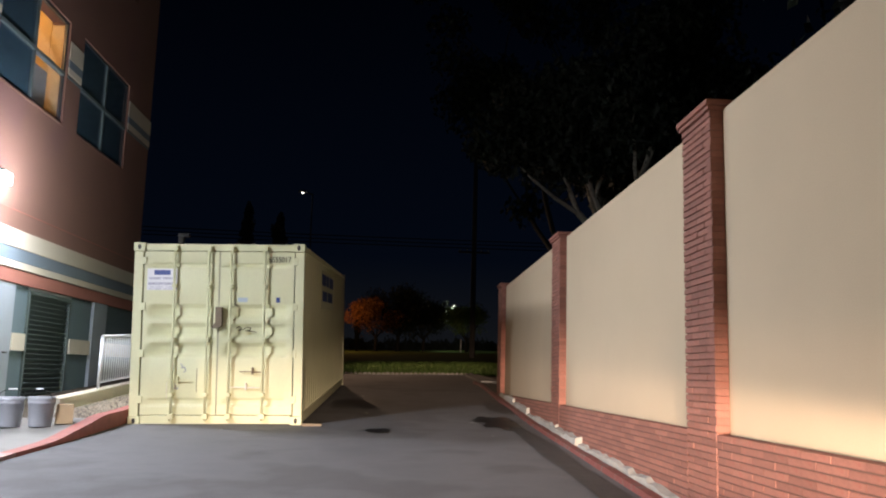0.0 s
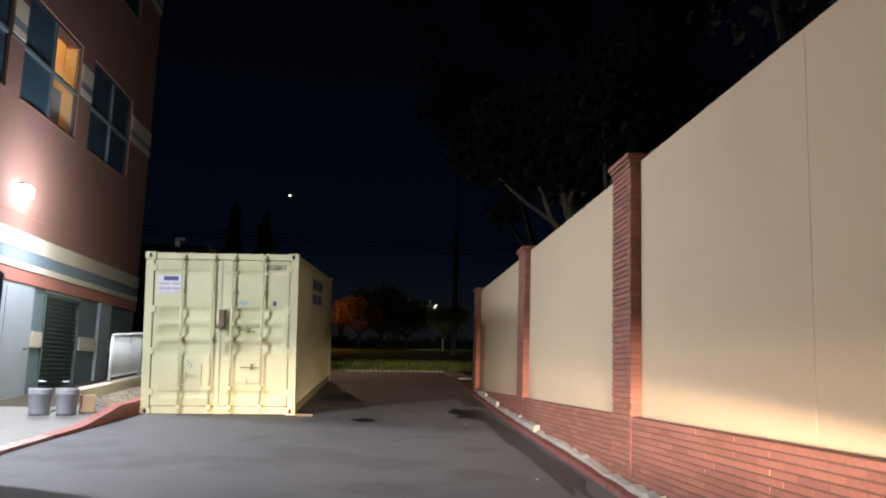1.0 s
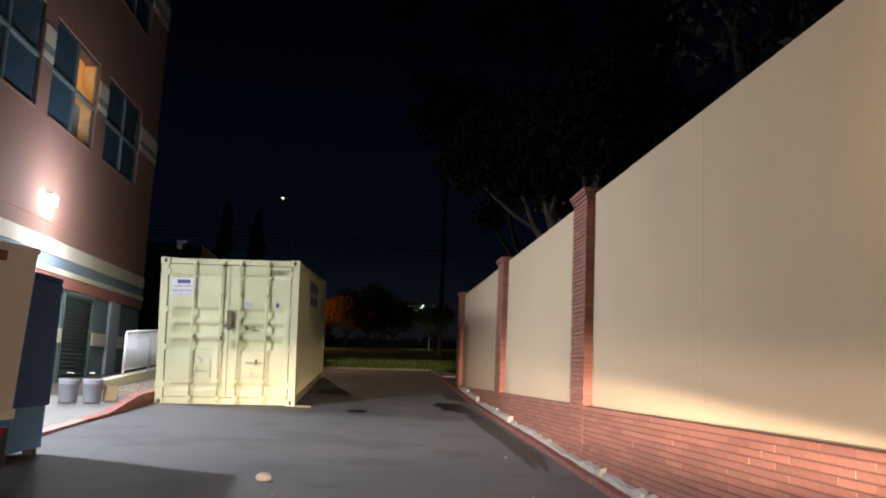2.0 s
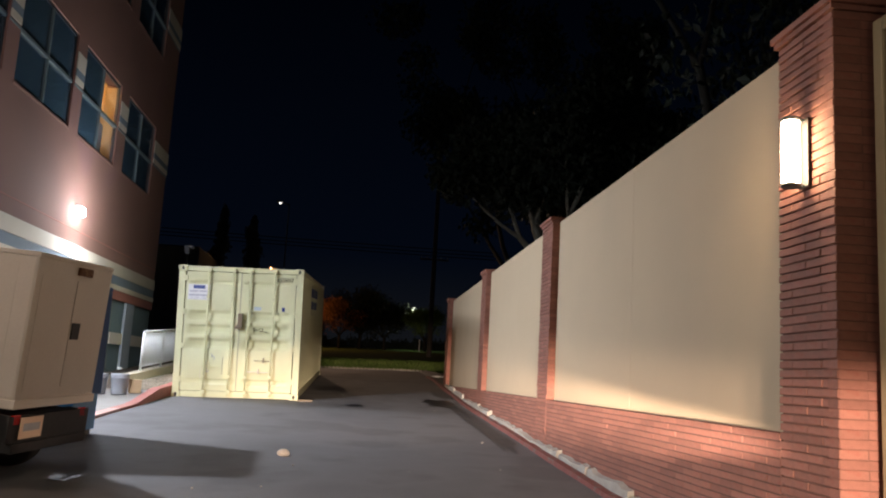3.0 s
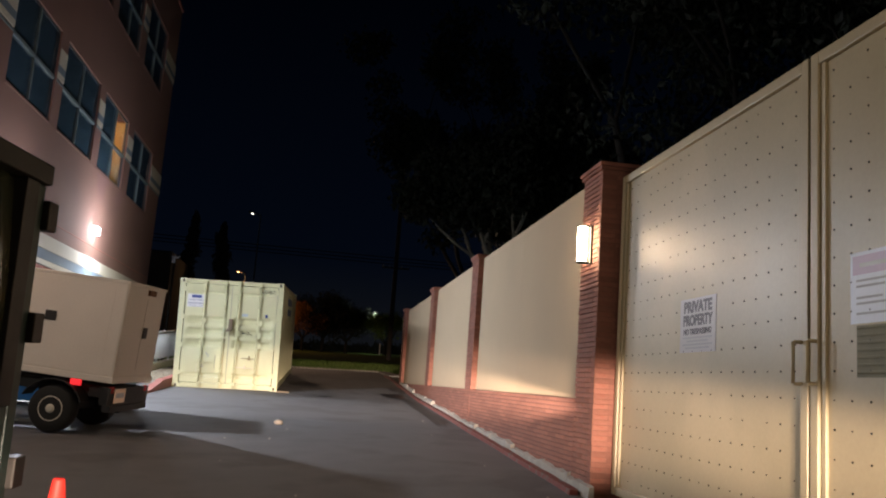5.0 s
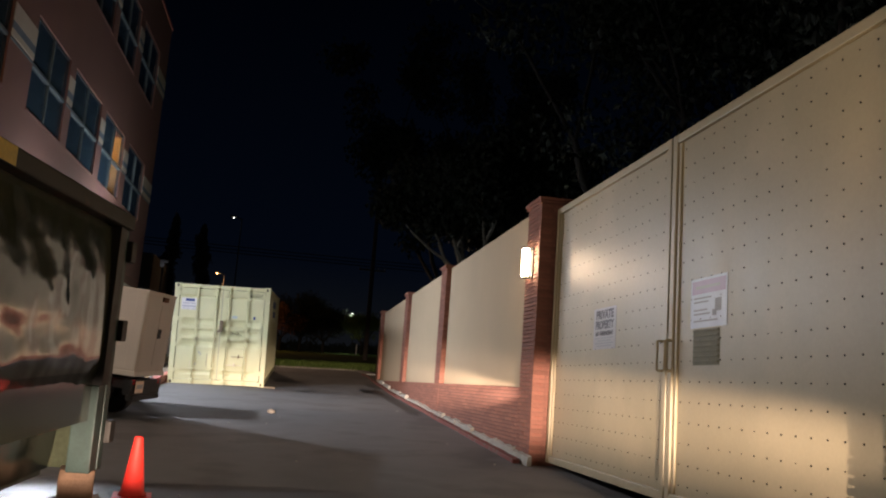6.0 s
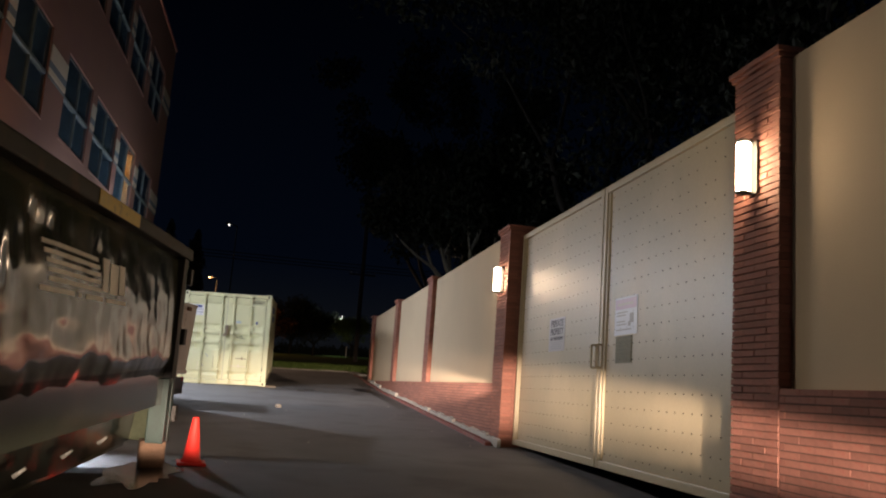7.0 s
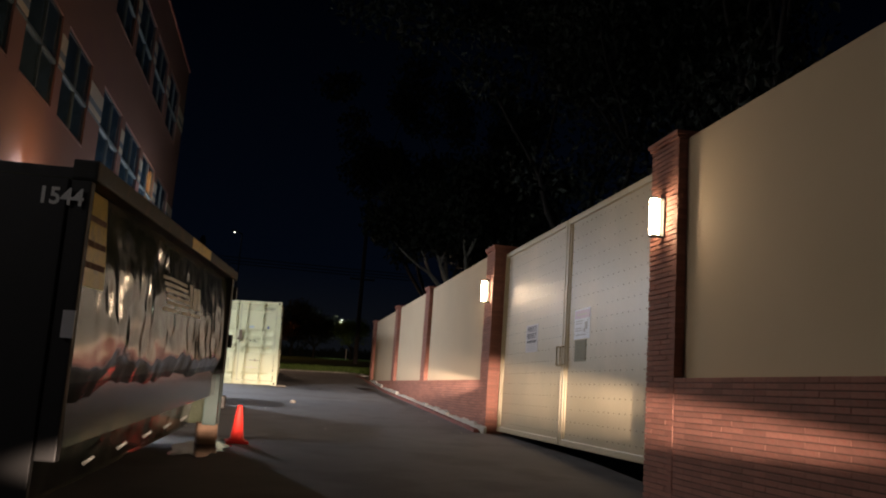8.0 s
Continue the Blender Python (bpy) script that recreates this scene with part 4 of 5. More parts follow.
def door_panel(x0, x1):
    """A door leaf whose sheet is pressed into level ribs: (height, depth) from the bottom up."""
    z0, z1 = 0.14, CH - 0.12
    prof = [(z0, 0.0), (z0 + 0.09, 0.0)]
    for lo, hi, dep in ((0.11, 0.24, 0.035), (0.80, 1.03, 0.075), (1.08, 1.30, 0.075), (1.35, 1.58, 0.075), (2.09, 2.17, 0.035)):
        for u, k in ((0.0, 0.0), (0.04, 0.06), (0.26, 0.94), (0.32, 1.0), (0.68, 1.0), (0.74, 0.94), (0.96, 0.06), (1.0, 0.0)):
            prof.append((z0 + lo + (hi - lo) * u, dep * k))
    prof.append((z1, 0.0))
    d = part("door", B((x0, x1, 0.131, 0.145, z0, z1)), M_CONTAINER, ct, "cream steel door leaf with pressed ribs")
    bm = bmesh.new()
    rows_v = []
    for z, dep in prof:
        row = []
        for x, f in ((x0 + 0.005, 0), (x0 + 0.10, 0), (x0 + 0.14, 1), (x1 - 0.14, 1), (x1 - 0.10, 0), (x1 - 0.005, 0)):
            row.append(bm.verts.new((x, 0.052 + dep * f, z)))
        rows_v.append(row)
    for p, q in zip(rows_v, rows_v[1:]):
        for i in range(5):
            bm.faces.new((p[i], p[i + 1], q[i + 1], q[i])).smooth = True
    part("ribbed_sheet", bm, M_CONTAINER, d)
    bm = B((x0 - 0.002, x0 + 0.004, 0.056, 0.09, z0, z1), (x1 - 0.004, x1 + 0.002, 0.056, 0.09, z0, z1))
    part("gasket", bm, M_GASKET, d, "dark rubber seal")
    return d


dl_ = door_panel(-hw + 0.145, -0.004)
dr_ = door_panel(0.004, hw - 0.145)
for sx in (-1, 1):
    for zc in (0.30, 0.95, 1.62, 2.28):
        part("hinge", B((sx * (hw - 0.135) - 0.03, sx * (hw - 0.135) + 0.045, 0.022, 0.05, zc, zc + 0.11), bevel=0.008), M_CONTAINER, ct)
for d, xsr in ((dl_, (-0.62, -0.14)), (dr_, (0.18, 0.66))):
    for x in xsr:
        bm = bmesh.new()
        tube(bm, (x, -0.028, 0.06), (x, -0.028, CH - 0.05), 0.018, n=12)
        r = part("locking_rod", bm, M_CONTAINER, d, "cream steel locking bar")
        for zc in (0.085, CH - 0.115):
            part("cam_keeper", B((x - 0.04, x + 0.04, -0.049, 0.05, zc, zc + 0.075), bevel=0.012), M_CONTAINER, r)
        for zc in (0.40, 1.18, 1.95):
            part("rod_bracket", B((x - 0.03, x + 0.03, -0.048, 0.052, zc, zc + 0.05), bevel=0.008), M_CONTAINER, r)
bm = bmesh.new()
out = [(-0.022, 1.67), (-0.022, 1.45), (-0.075, 1.395), (-0.06, 1.365), (0.02, 1.375), (0.065, 1.40), (0.065, 1.67)]
fr_ = [bm.verts.new((x, -0.045, z)) for x, z in out]
bk_ = [bm.verts.new((x, 0.05, z)) for x, z in out]
bm.faces.new(fr_)
bm.faces.new(bk_[::-1])
for i in range(len(out)):
    k = (i + 1) % len(out)
    bm.faces.new((fr_[k], fr_[i], bk_[i], bk_[k]))
bmesh.ops.recalc_face_normals(bm, faces=bm.faces)
part("lock_box", bm, M_LOCK, dl_, "brown rusted padlock box")
for d, x0, x1, z, m_ in ((dr_, 0.33, 0.66, 0.745, M_LOCK), (dr_, 0.18, 0.62, 0.525, M_BOX), (dl_, -0.74, -0.38, 0.62, M_CONTAINER)):
    xm = x0 + (x1 - x0) * 0.55
    bm = B((x0, xm - 0.0105, -0.004, 0.012, z, z + 0.014), (xm + 0.0105, x1, -0.004, 0.012, z - 0.006, z + 0.008), (xm - 0.01, xm + 0.01, -0.012, 0.05, z - 0.03, z + 0.065), bevel=0.003)
    part("handle", bm, m_, d, "steel door handle in its catch")


def scribble(name, pts, r, material, parent, label, y):
    bm = bmesh.new()
    for p, q in zip(pts, pts[1:]):
        tube(bm, (p[0], y, p[1]), (q[0], y, q[1]), r, n=6)
    return part(name, bm, material, parent, label)


scribble("chain", [(0.27, 1.37), (0.31, 1.395), (0.35, 1.365), (0.30, 1.335), (0.36, 1.345), (0.42, 1.385), (0.48, 1.375), (0.46, 1.335), (0.40, 1.335), (0.50, 1.325), (0.56, 1.315)], 0.006, M_DARK, dr_, "loop of dark chain", -0.008)
scribble("scrape", [(-0.52, 0.86), (-0.48, 0.83), (-0.50, 0.80), (-0.45, 0.81), (-0.44, 0.76), (-0.47, 0.74)], 0.007, M_GREY_PRINT, dl_, "dark scraped mark", 0.05)
scribble("scrape", [(-0.59, 0.58), (-0.57, 0.54), (-0.60, 0.51), (-0.55, 0.50), (-0.54, 0.54)], 0.006, M_GREY_PRINT, dl_, "dark scraped mark", 0.05)
scribble("scrape", [(-0.28, 0.80), (-0.285, 0.55), (-0.28, 0.46)], 0.005, M_LOCK, dl_, "rusty scratch", 0.052)
scribble("scrape", [(-0.70, 0.60), (-0.705, 0.44), (-0.70, 0.36)], 0.005, M_BOX, dl_, "rusty scratch", 0.052)
lb = part("company_label", B((-1.03, -0.60, 0.044, 0.049, 1.91, 2.22)), M_LABEL, dl_, "white company label")
part("logo_block", B((-0.93, -0.70, 0.041, 0.0435, 2.13, 2.20), bevel=0.001), M_BLUE, lb, "dark blue logo shape")
for x0, x1, z, th in ((-1.0, -0.63, 2.065, 0.03), (-1.01, -0.62, 1.985, 0.035), (-0.98, -0.65, 1.95, 0.010), (-1.0, -0.82, 1.92, 0.010), (-0.79, -0.64, 1.92, 0.010)):
    part("text_bar", B((x0, x1, 0.041, 0.0435, z, z + th)), M_FAINT_PRINT, lb, "unreadable line of print")
part("sticker", B((0.27, 0.41, 0.044, 0.049, 1.745, 1.81)), M_PALE_BLUE, dr_, "pale blue sticker")
part("sticker", B((0.82, 0.875, 0.044, 0.049, 1.74, 1.815)), M_BLUE, dr_, "small blue sticker")
lettering("serial_number", "6555017", 0.112, Matrix.Translation((0.865, 0.030, 2.325)) @ Matrix.Rotation(radians(90), 4, "X"), M_BLACK, dr_, 0.82, 0.0)
sg = part("side_sign", B((hw - 0.012, hw - 0.006, 2.5, 5.0, 1.70, 2.38)), M_CONTAINER, ct, "cream side sign with dark blue print")
for z, th, pieces in ((2.12, 0.20, ((2.65, 3.35), (3.45, 3.9), (4.05, 4.85))), (1.84, 0.18, ((2.75, 3.6), (3.75, 4.7)))):
    for y0, y1 in pieces:
        part("sign_block", B((hw - 0.0055, hw - 0.003, y0, y1, z, z + th)), M_BLUE, sg, "dark blue printed block")
tagged(part("timber_shim", B((-1.44, -1.16, 11.90, 12.05, gz(-1.3, 12) - 0.02, gz(-1.3, 12) + 0.028), bevel=0.006), M_LOCK), "flat timber shim beneath the container corner", "timber")

# ---- generator trailer ----
TM = Matrix.Translation((-2.994, 1.922, 0.073)) @ Matrix.Rotation(radians(-9.8), 4, "Z") @ Matrix.Rotation(radians(1.7), 4, "X") @ Matrix.Rotation(radians(4.06), 4, "Y")
tr = thing("generator_trailer", TM, "beige steel enclosure on a two-wheel trailer", "trailer")
TL, TW = 3.1, 1.25      # length to local -x, width to local +y
Z0, Z1 = 0.66, 1.82
bm = bmesh.new()
box(bm, -TL, 0, 0, TW, Z0, Z1, bevel=0.03)
enc = part("enclosure", bm, M_BOX, tr, "beige painted steel cabinet")
part("roof_lip", B((-TL - 0.006, 0.006, -0.006, TW + 0.006, Z1 - 0.02, Z1 + 0.02), bevel=0.008), M_BOX, enc)
part("base_lip", B((-TL - 0.02, 0.012, -0.012, TW + 0.012, Z0 - 0.06, Z0 + 0.012), bevel=0.008), M_BOX, enc)
dd = part("end_door", B((0.001, 0.006, 0.07, TW - 0.07, Z0 + 0.07, Z1 - 0.15), bevel=0.002), M_BOX, tr, "beige end door")
part("door_joint", B((0.0065, 0.008, TW / 2 - 0.003, TW / 2 + 0.003, Z0 + 0.10, Z1 - 0.16)), M_LOCK, dd, "thin dark joint")
part("latch", B((0.0065, 0.018, TW / 2 + 0.02, TW / 2 + 0.15, Z0 + 0.50, Z0 + 0.64), bevel=0.004), M_BLACK, dd, "black recessed latch")
part("end_lamp", B((0.0, 0.03, TW / 2 - 0.02, TW / 2 + 0.20, Z1 - 0.11, Z1 - 0.04), bevel=0.006), M_RUST, tr, "dark red marker lamp")
for k, x0 in enumerate((-1.52, -2.95)):
    sd = part("side_door", B((x0, x0 + 1.36, -0.0015, 0.001, Z0 + 0.06, Z1 - 0.08), bevel=0.002), M_BOX, tr, "beige side door")
    part("latch", B((x0 + 0.56, x0 + 0.70, -0.010, -0.0018, Z0 + 0.58, Z0 + 0.70), bevel=0.004), M_BLACK, sd, "black recessed latch")
ch = part("chassis", B((-TL - 0.1, -0.05, 0.18, 0.28, 0.40, 0.54), (-TL - 0.1, -0.05, TW - 0.28, TW - 0.18, 0.40, 0.54), (-0.16, -0.04, 0.1, TW - 0.1, 0.32, 0.54), bevel=0.008), M_BLACK, tr, "black steel chassis")
part("draw_bar", B((-TL - 1.2, -TL + 0.2, TW / 2 - 0.06, TW / 2 + 0.06, 0.38, 0.48), bevel=0.006), M_BLACK, tr)
part("axle", B((-0.71, -0.61, 0.06, TW - 0.06, 0.18, 0.26)), M_BLACK, tr)
for sy in (0.06, TW - 0.06):
    bm = bmesh.new()
    lathe(bm, [(0.155, -0.09), (0.25, -0.10), (0.275, -0.07), (0.28, 0), (0.275, 0.07), (0.25, 0.10), (0.155, 0.09)], 28, (-0.66, sy, 0.215), "y")
    wh = part("wheel", bm, M_TYRE, tr, "black rubber tyre")
    sgn = -1 if sy < 0.5 else 1
    bm = bmesh.new()
    lathe(bm, [(0.157, 0.0), (0.155, 0.085), (0.142, 0.095), (0.125, 0.078), (0.10, 0.085), (0.055, 0.082), (0.05, 0.10), (0.03, 0.112)], 24, (0, 0, 0), "y")
    bmesh.ops.transform(bm, matrix=Matrix.Translation((-0.66, sy, 0.215)) @ Matrix.Diagonal((1, sgn, 1, 1)), verts=bm.verts)
    part("rim", bm, M_RIM, wh, "pale steel wheel rim")
    bm = bmesh.new()
    fv = []
    for i in range(9):
        a = radians(18 * i + 18)
        for yy in (sy - 0.12, sy + 0.12):
            fv.append(bm.verts.new((-0.66 + 0.38 * math.cos(a), yy, 0.235 + 0.34 * math.sin(a))))
    for i in range(8):
        bm.faces.new((fv[2 * i], fv[2 * i + 1], fv[2 * i + 3], fv[2 * i + 2]))
    fd = part("mudguard", bm, M_BLACK, tr)
    sm = fd.modifiers.new("thick", "SOLIDIFY")
    sm.thickness = 0.012
for y0 in (0.06, TW - 0.16):
    part("tail_lamp", B((-0.035, -0.012, y0, y0 + 0.10, 0.47, 0.55), bevel=0.006), M_TAIL, tr, "red tail lamp")
part("bumper", B((-0.08, 0.015, 0.05, TW - 0.05, 0.25, 0.33), bevel=0.01), M_BLACK, tr)
part("rear_panel", B((-0.03, -0.012, 0.0, TW, 0.33, 0.54)), M_BLACK, tr)
pl = part("number_plate", B((0.0, 0.008, 0.14, 0.46, 0.36, 0.53), bevel=0.002), M_PLATE, tr, "reflective number plate")
part("plate_bar", B((0.0085, 0.010, 0.18, 0.42, 0.42, 0.48)), M_GREY_PRINT, pl)
part("side_marker", B((-0.50, -0.37, -0.004, 0.03, 0.525, 0.595), bevel=0.008), E_TAIL, tr, "lit red side marker lamp")

# ---- blue steel bin beyond the trailer ----
bb = thing("steel_cabinet", Matrix.Translation((-5.3, 4.80, gz(-4.2, 5.2))), "dark blue steel equipment cabinet on short legs", "cabinet")
BW, BDP = 1.915, 0.85
part("body", B((0.0, BW, 0.0, BDP, 0.52, 1.75), bevel=0.02), M_BIN, bb)
for x in (0.06, 0.67, 1.28):
    dr = part("door", B((x, x + 0.57, -0.012, -0.001, 0.58, 1.69), bevel=0.004), M_BIN, bb)
    part("handle", B((x + 0.47, x + 0.50, -0.03, -0.012, 1.02, 1.2), bevel=0.004), M_DARK, dr)
part("top", B((0.0, BW, -0.005, BDP, 1.751, 1.80), bevel=0.012), M_BIN, bb)
part("base_frame", B((0.02, BW - 0.04, -0.02, BDP, 0.10, 0.519), bevel=0.012), M_BIN_LIGHT, bb, "brighter blue base frame")
part("reflector", B((1.58, 1.77, -0.02, -0.0125, 1.0, 1.3), bevel=0.003), M_WOOD, bb, "dull orange plate")
for x in (0.1, 1.74):
    for y in (0.02, BDP - 0.12):
        part("leg", B((x, x + 0.1, y, y + 0.1, 0.06 if x < 1 else -0.03, 0.099)), M_BLACK, bb)

# ---- roll-off dumpster ----
DM = Matrix.Translation((-2.50, -10.15, gz(-2.6, -10.15))) @ Matrix.Rotation(radians(-3.7), 4, "Z") @ Matrix.Rotation(radians(2.3), 4, "X")
dp = thing("roll_off_dumpster", DM, "dark green glossy steel roll-off dumpster with dented side", "dumpster")
DL, DW, DH = 6.27, 2.35, 2.15
rnd = random.Random(4)


# knocks in the side: place, half width and height, depth
DINGS = [(rnd.uniform(0.4, 5.9), rnd.uniform(1.42, 1.97), rnd.uniform(0.03, 0.12), rnd.uniform(0.04, 0.15), rnd.uniform(0.2, 0.65)) for _ in range(38)]
DINGS += [(rnd.uniform(0.4, 5.9), rnd.uniform(0.8, 1.35), rnd.uniform(0.10, 0.3), rnd.uniform(0.06, 0.14), rnd.uniform(0.2, 0.6)) for _ in range(14)]


def dent(y, z, y0, y1, z0, z1, amp):
    u, v = (y - y0) / (y1 - y0), (z - z0) / (z1 - z0)
    fade = max(0, min(1, 6 * min(u, 1 - u))) * max(0, min(1, 6 * min(v, 1 - v)))
    broad = 0.6 * noise.noise((y * 0.7, z * 1.6, 3.0)) + 0.55 * noise.noise((y * 1.7, z * 3.6, 9.0)) + 0.45 * noise.noise((y * 4.2, z * 4.5, 6.0))
    dings = 0.0
    for k, (dy, dz, wy, wz, d) in enumerate(DINGS):
        q = ((y - dy) / wy) ** 2 + ((z - dz) / wz) ** 2
        if q < 9:
            dings += d * math.exp(-q)
    crease = 1.10 + 0.10 * noise.noise((y * 0.8, 0.0, 7.0)) + 0.045 * noise.noise((y * 3.1, 0.0, 2.0)) + 0.015 * noise.noise((y * 8.0, 0.0, 5.0))
    under = max(0.0, crease - max(z, 0.62))
    bow = -0.40 * under * under / (under + 0.09) if under else -0.055 * (z - crease) ** 2
    return bow + amp * fade * (broad + 0.10 * noise.noise((y * 7, z * 13.0, 1.0)) + 0.05 * noise.noise((y * 15, z * 22, 4.0)) - dings)


AMP = 0.018
SIDE = (0.03, DL - 0.03, 0.62, DH - 0.1)


def dent_sheet(bm, x_top, x_low, z_top, z_low, y0, y1, ny, nz, amp, lift=0.0, area=None):
    area = area or (y0, y1, z_low, z_top)
    g = []
    for i in range(ny + 1):
        col = []
        for j in range(nz + 1):
            y, u = y0 + (y1 - y0) * i / ny, j / nz
            z = z_low + (z_top - z_low) * u
            x = x_low + (x_top - x_low) * u
            col.append(bm.verts.new((x + dent(y, z, *area, amp) + lift, y, z)))
        g.append(col)
    for i in range(ny):
        for j in range(nz):
            bm.faces.new((g[i][j], g[i + 1][j], g[i + 1][j + 1], g[i][j + 1])).smooth = True


def decal(name, y0, y1, z0, z1, material, label, lift=0.004):
    """Paint on the dented side: a thin patch that follows it."""
    bm = bmesh.new()
    dent_sheet(bm, 0.0, 0.0, z1, z0, y0, y1, max(2, int((y1 - y0) / 0.03)), max(2, int((z1 - z0) / 0.03)), AMP, lift, SIDE)
    return part(name, bm, material, dp, label)


bm = bmesh.new()
dent_sheet(bm, 0.0, 0.0, DH - 0.1, 0.98, 0.03, DL - 0.03, 240, 48, AMP, 0.0, SIDE)
part("side_panel", bm, M_DUMP, dp, "dented glossy dark green side")
# lower strip, its dark reflection held in the paint colour
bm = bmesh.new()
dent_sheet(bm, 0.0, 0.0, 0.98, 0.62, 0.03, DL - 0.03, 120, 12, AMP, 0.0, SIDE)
part("splashed_panel", bm, M_DUMP_LOW, dp, "lower side in darker paint for the dim ground it reflects")
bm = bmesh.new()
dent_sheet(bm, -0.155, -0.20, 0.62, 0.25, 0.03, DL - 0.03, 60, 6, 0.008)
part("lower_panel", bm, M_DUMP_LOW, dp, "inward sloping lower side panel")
part("shell", B((-DW, -0.05, 0.03, DL - 0.03, 0.63, DH - 0.1), (-DW + 0.3, -0.40, 0.04, DL - 0.04, 0.20, 0.625)), M_DUMP, dp)
part("top_rim", B((-0.09, 0.045, 0.0, DL, DH - 0.11, DH), bevel=0.015), M_DUMP_RIM, dp, "scuffed top rim")
part("top_rim", B((-DW, -DW + 0.12, 0.0, DL, DH - 0.11, DH), bevel=0.015), M_DUMP_RIM, dp, "scuffed top rim")
part("top_cover", B((-DW + 0.121, -0.091, 0.05, DL - 0.05, DH - 0.10, DH - 0.04)), M_BLACK, dp, "dark load cover")
part("corner_post", B((-0.09, 0.02, 0.0, 0.07, 0.60, DH - 0.112), bevel=0.01), M_BLACK, dp, "black corner post")
part("corner_post", B((-0.16, 0.012, DL - 0.11, DL - 0.002, 0.262, DH - 0.112), bevel=0.01), M_DUMP_POST, dp, "teal corner post")
# One strip: black above, teal below, where headlamp light is put into the colour.
part("post_flange", B((-0.12, 0.022, DL - 0.27, DL - 0.112, 0.88, DH - 0.112), bevel=0.006), M_BLACK, dp, "inner frame strip, kept black above the headlamp light")
part("post_flange", B((-0.16, 0.004, DL - 0.27, DL - 0.112, 0.262, 0.876), bevel=0.008), M_DUMP_POST, dp, "same strip below, in a teal that holds the headlamp light")
part("near_end_wall", B((-DW, -0.091, -0.02, 0.03, 0.2, DH - 0.112), bevel=0.006), M_BLACK, dp, "black end wall")
for z in (0.7, 1.25, 1.78):
    part("end_rib", B((-DW, -0.6, -0.07, -0.02, z, z + 0.08), bevel=0.008), M_BLACK, dp)
part("far_gate", B((-DW, -0.02, DL, DL + 0.06, 0.25, DH - 0.05), bevel=0.01), M_DUMP, dp)
for z in (0.45, 1.2, 1.8):
    part("gate_hinge", B((-0.06, 0.05, DL - 0.02, DL + 0.11, z, z + 0.16), bevel=0.01), M_DARK, dp)
part("yellow_tape", B((0.046, 0.049, 2.9, 3.95, DH - 0.105, DH - 0.01)), M_YELLOW, dp, "worn yellow warning tape")
decal("yellow_tape", 0.075, 0.56, 1.50, 2.03, M_YELLOW, "worn yellow tape with dark stripes")
for z in (1.60, 1.72, 1.86):
    decal("tape_stripe", 0.09, 0.54, z, z + 0.035, M_RUST, "dark worn stripe on the tape", 0.007)
# stripes and blocks of the company mark, as plain shapes
LY, LZ = 2.25, 1.47
for k in range(5):
    decal("logo_stripe", LY + 0.03 * (4 - k), LY + 1.14 - 0.02 * k, LZ + 0.06 + 0.048 * k, LZ + 0.086 + 0.048 * k, M_LOGO, "pale printed stripe")
for y0, w, z0, z1 in ((1.15, 0.14, 0.07, 0.29), (1.335, 0.20, 0.06, 0.27), (1.58, 0.15, 0.07, 0.28)):
    decal("logo_shape", LY + y0, LY + y0 + w, LZ + z0, LZ + z1, M_LOGO, "pale printed logo block")
for y0, y1 in ((0, 0.62), (0.68, 0.76), (0.84, 1.2), (1.27, 1.78)):
    decal("text_bar", LY + y0, LY + y1, LZ, LZ + 0.03, M_LOGO, "line of small pale print")
lettering("unit_number", "1544", 0.122, Matrix.Translation((-0.12, -0.0225, 1.90)) @ Matrix.Rotation(radians(90), 4, "X"), M_NUMBER, dp, 0.95, 0.003)
part("placard", B((-0.03, 0.03, -0.03, -0.021, 1.22, 1.36)), M_LABEL, dp, "small white placard")
for y in (0.9, 1.7, 2.5, 3.3, 4.1):
    bm = bmesh.new()
    tube(bm, (-0.09, y, 0.47), (-0.03, y, 0.52), 0.014, 0.009, n=8)
    part("lashing_hook", bm, M_DUMP_HOOK, dp, "small worn steel hook")
for y0, x1 in ((0.3, -0.8), (DL - 1.6, -1.3)):
    part("ground_roller", B((-1.9, x1, y0, y0 + 0.2, 0.02, 0.201), bevel=0.02), M_BLACK, dp)
bm = B((-0.12, 0.12, -0.13, 0.13, 0, 0.255))
bmesh.ops.subdivide_edges(bm, edges=bm.edges, cuts=5, use_grid_fill=True)
for v in bm.verts:
    u = Vector((v.co.x / 0.12, v.co.y / 0.13, (v.co.z - 0.1275) / 0.1275))
    k = 1 - 0.10 * max(0, u.length - 1.15) - 0.05 * noise.noise(v.co * 9)
    v.co = Vector((v.co.x * k, v.co.y * k, min(0.255, max(0, 0.1275 + (v.co.z - 0.1275) * (1 - 0.04 * max(0, u.length - 1.2))))))
    v.select = False
for f in bm.faces:
    f.smooth = True
tagged(part("timber_block", bm, M_WOOD), "worn rounded timber block beneath the dumpster corner", "timber block").matrix_world = pose(-2.22, -4.02, gz(-2.22, -4.02) + 0.003, 2.4, 0, 12)

# ---- traffic cone ----
cn = thing("traffic_cone", pose(-1.86, -3.80, gz(-1.86, -3.8) + 0.012, 2.4, 0, 8), "plain orange plastic traffic cone on the asphalt", "traffic cone")
part("base", B((-0.14, 0.14, -0.14, 0.14, 0, 0.028), bevel=0.01), M_CONE, cn)
bm = bmesh.new()
lathe(bm, [(0.105, 0.028), (0.10, 0.045), (0.085, 0.06), (0.033, 0.45), (0.028, 0.462), (0.018, 0.462), (0.018, 0.40)], 24)
part("body", bm, M_CONE, cn)

# ---- buckets, carton, stone ----


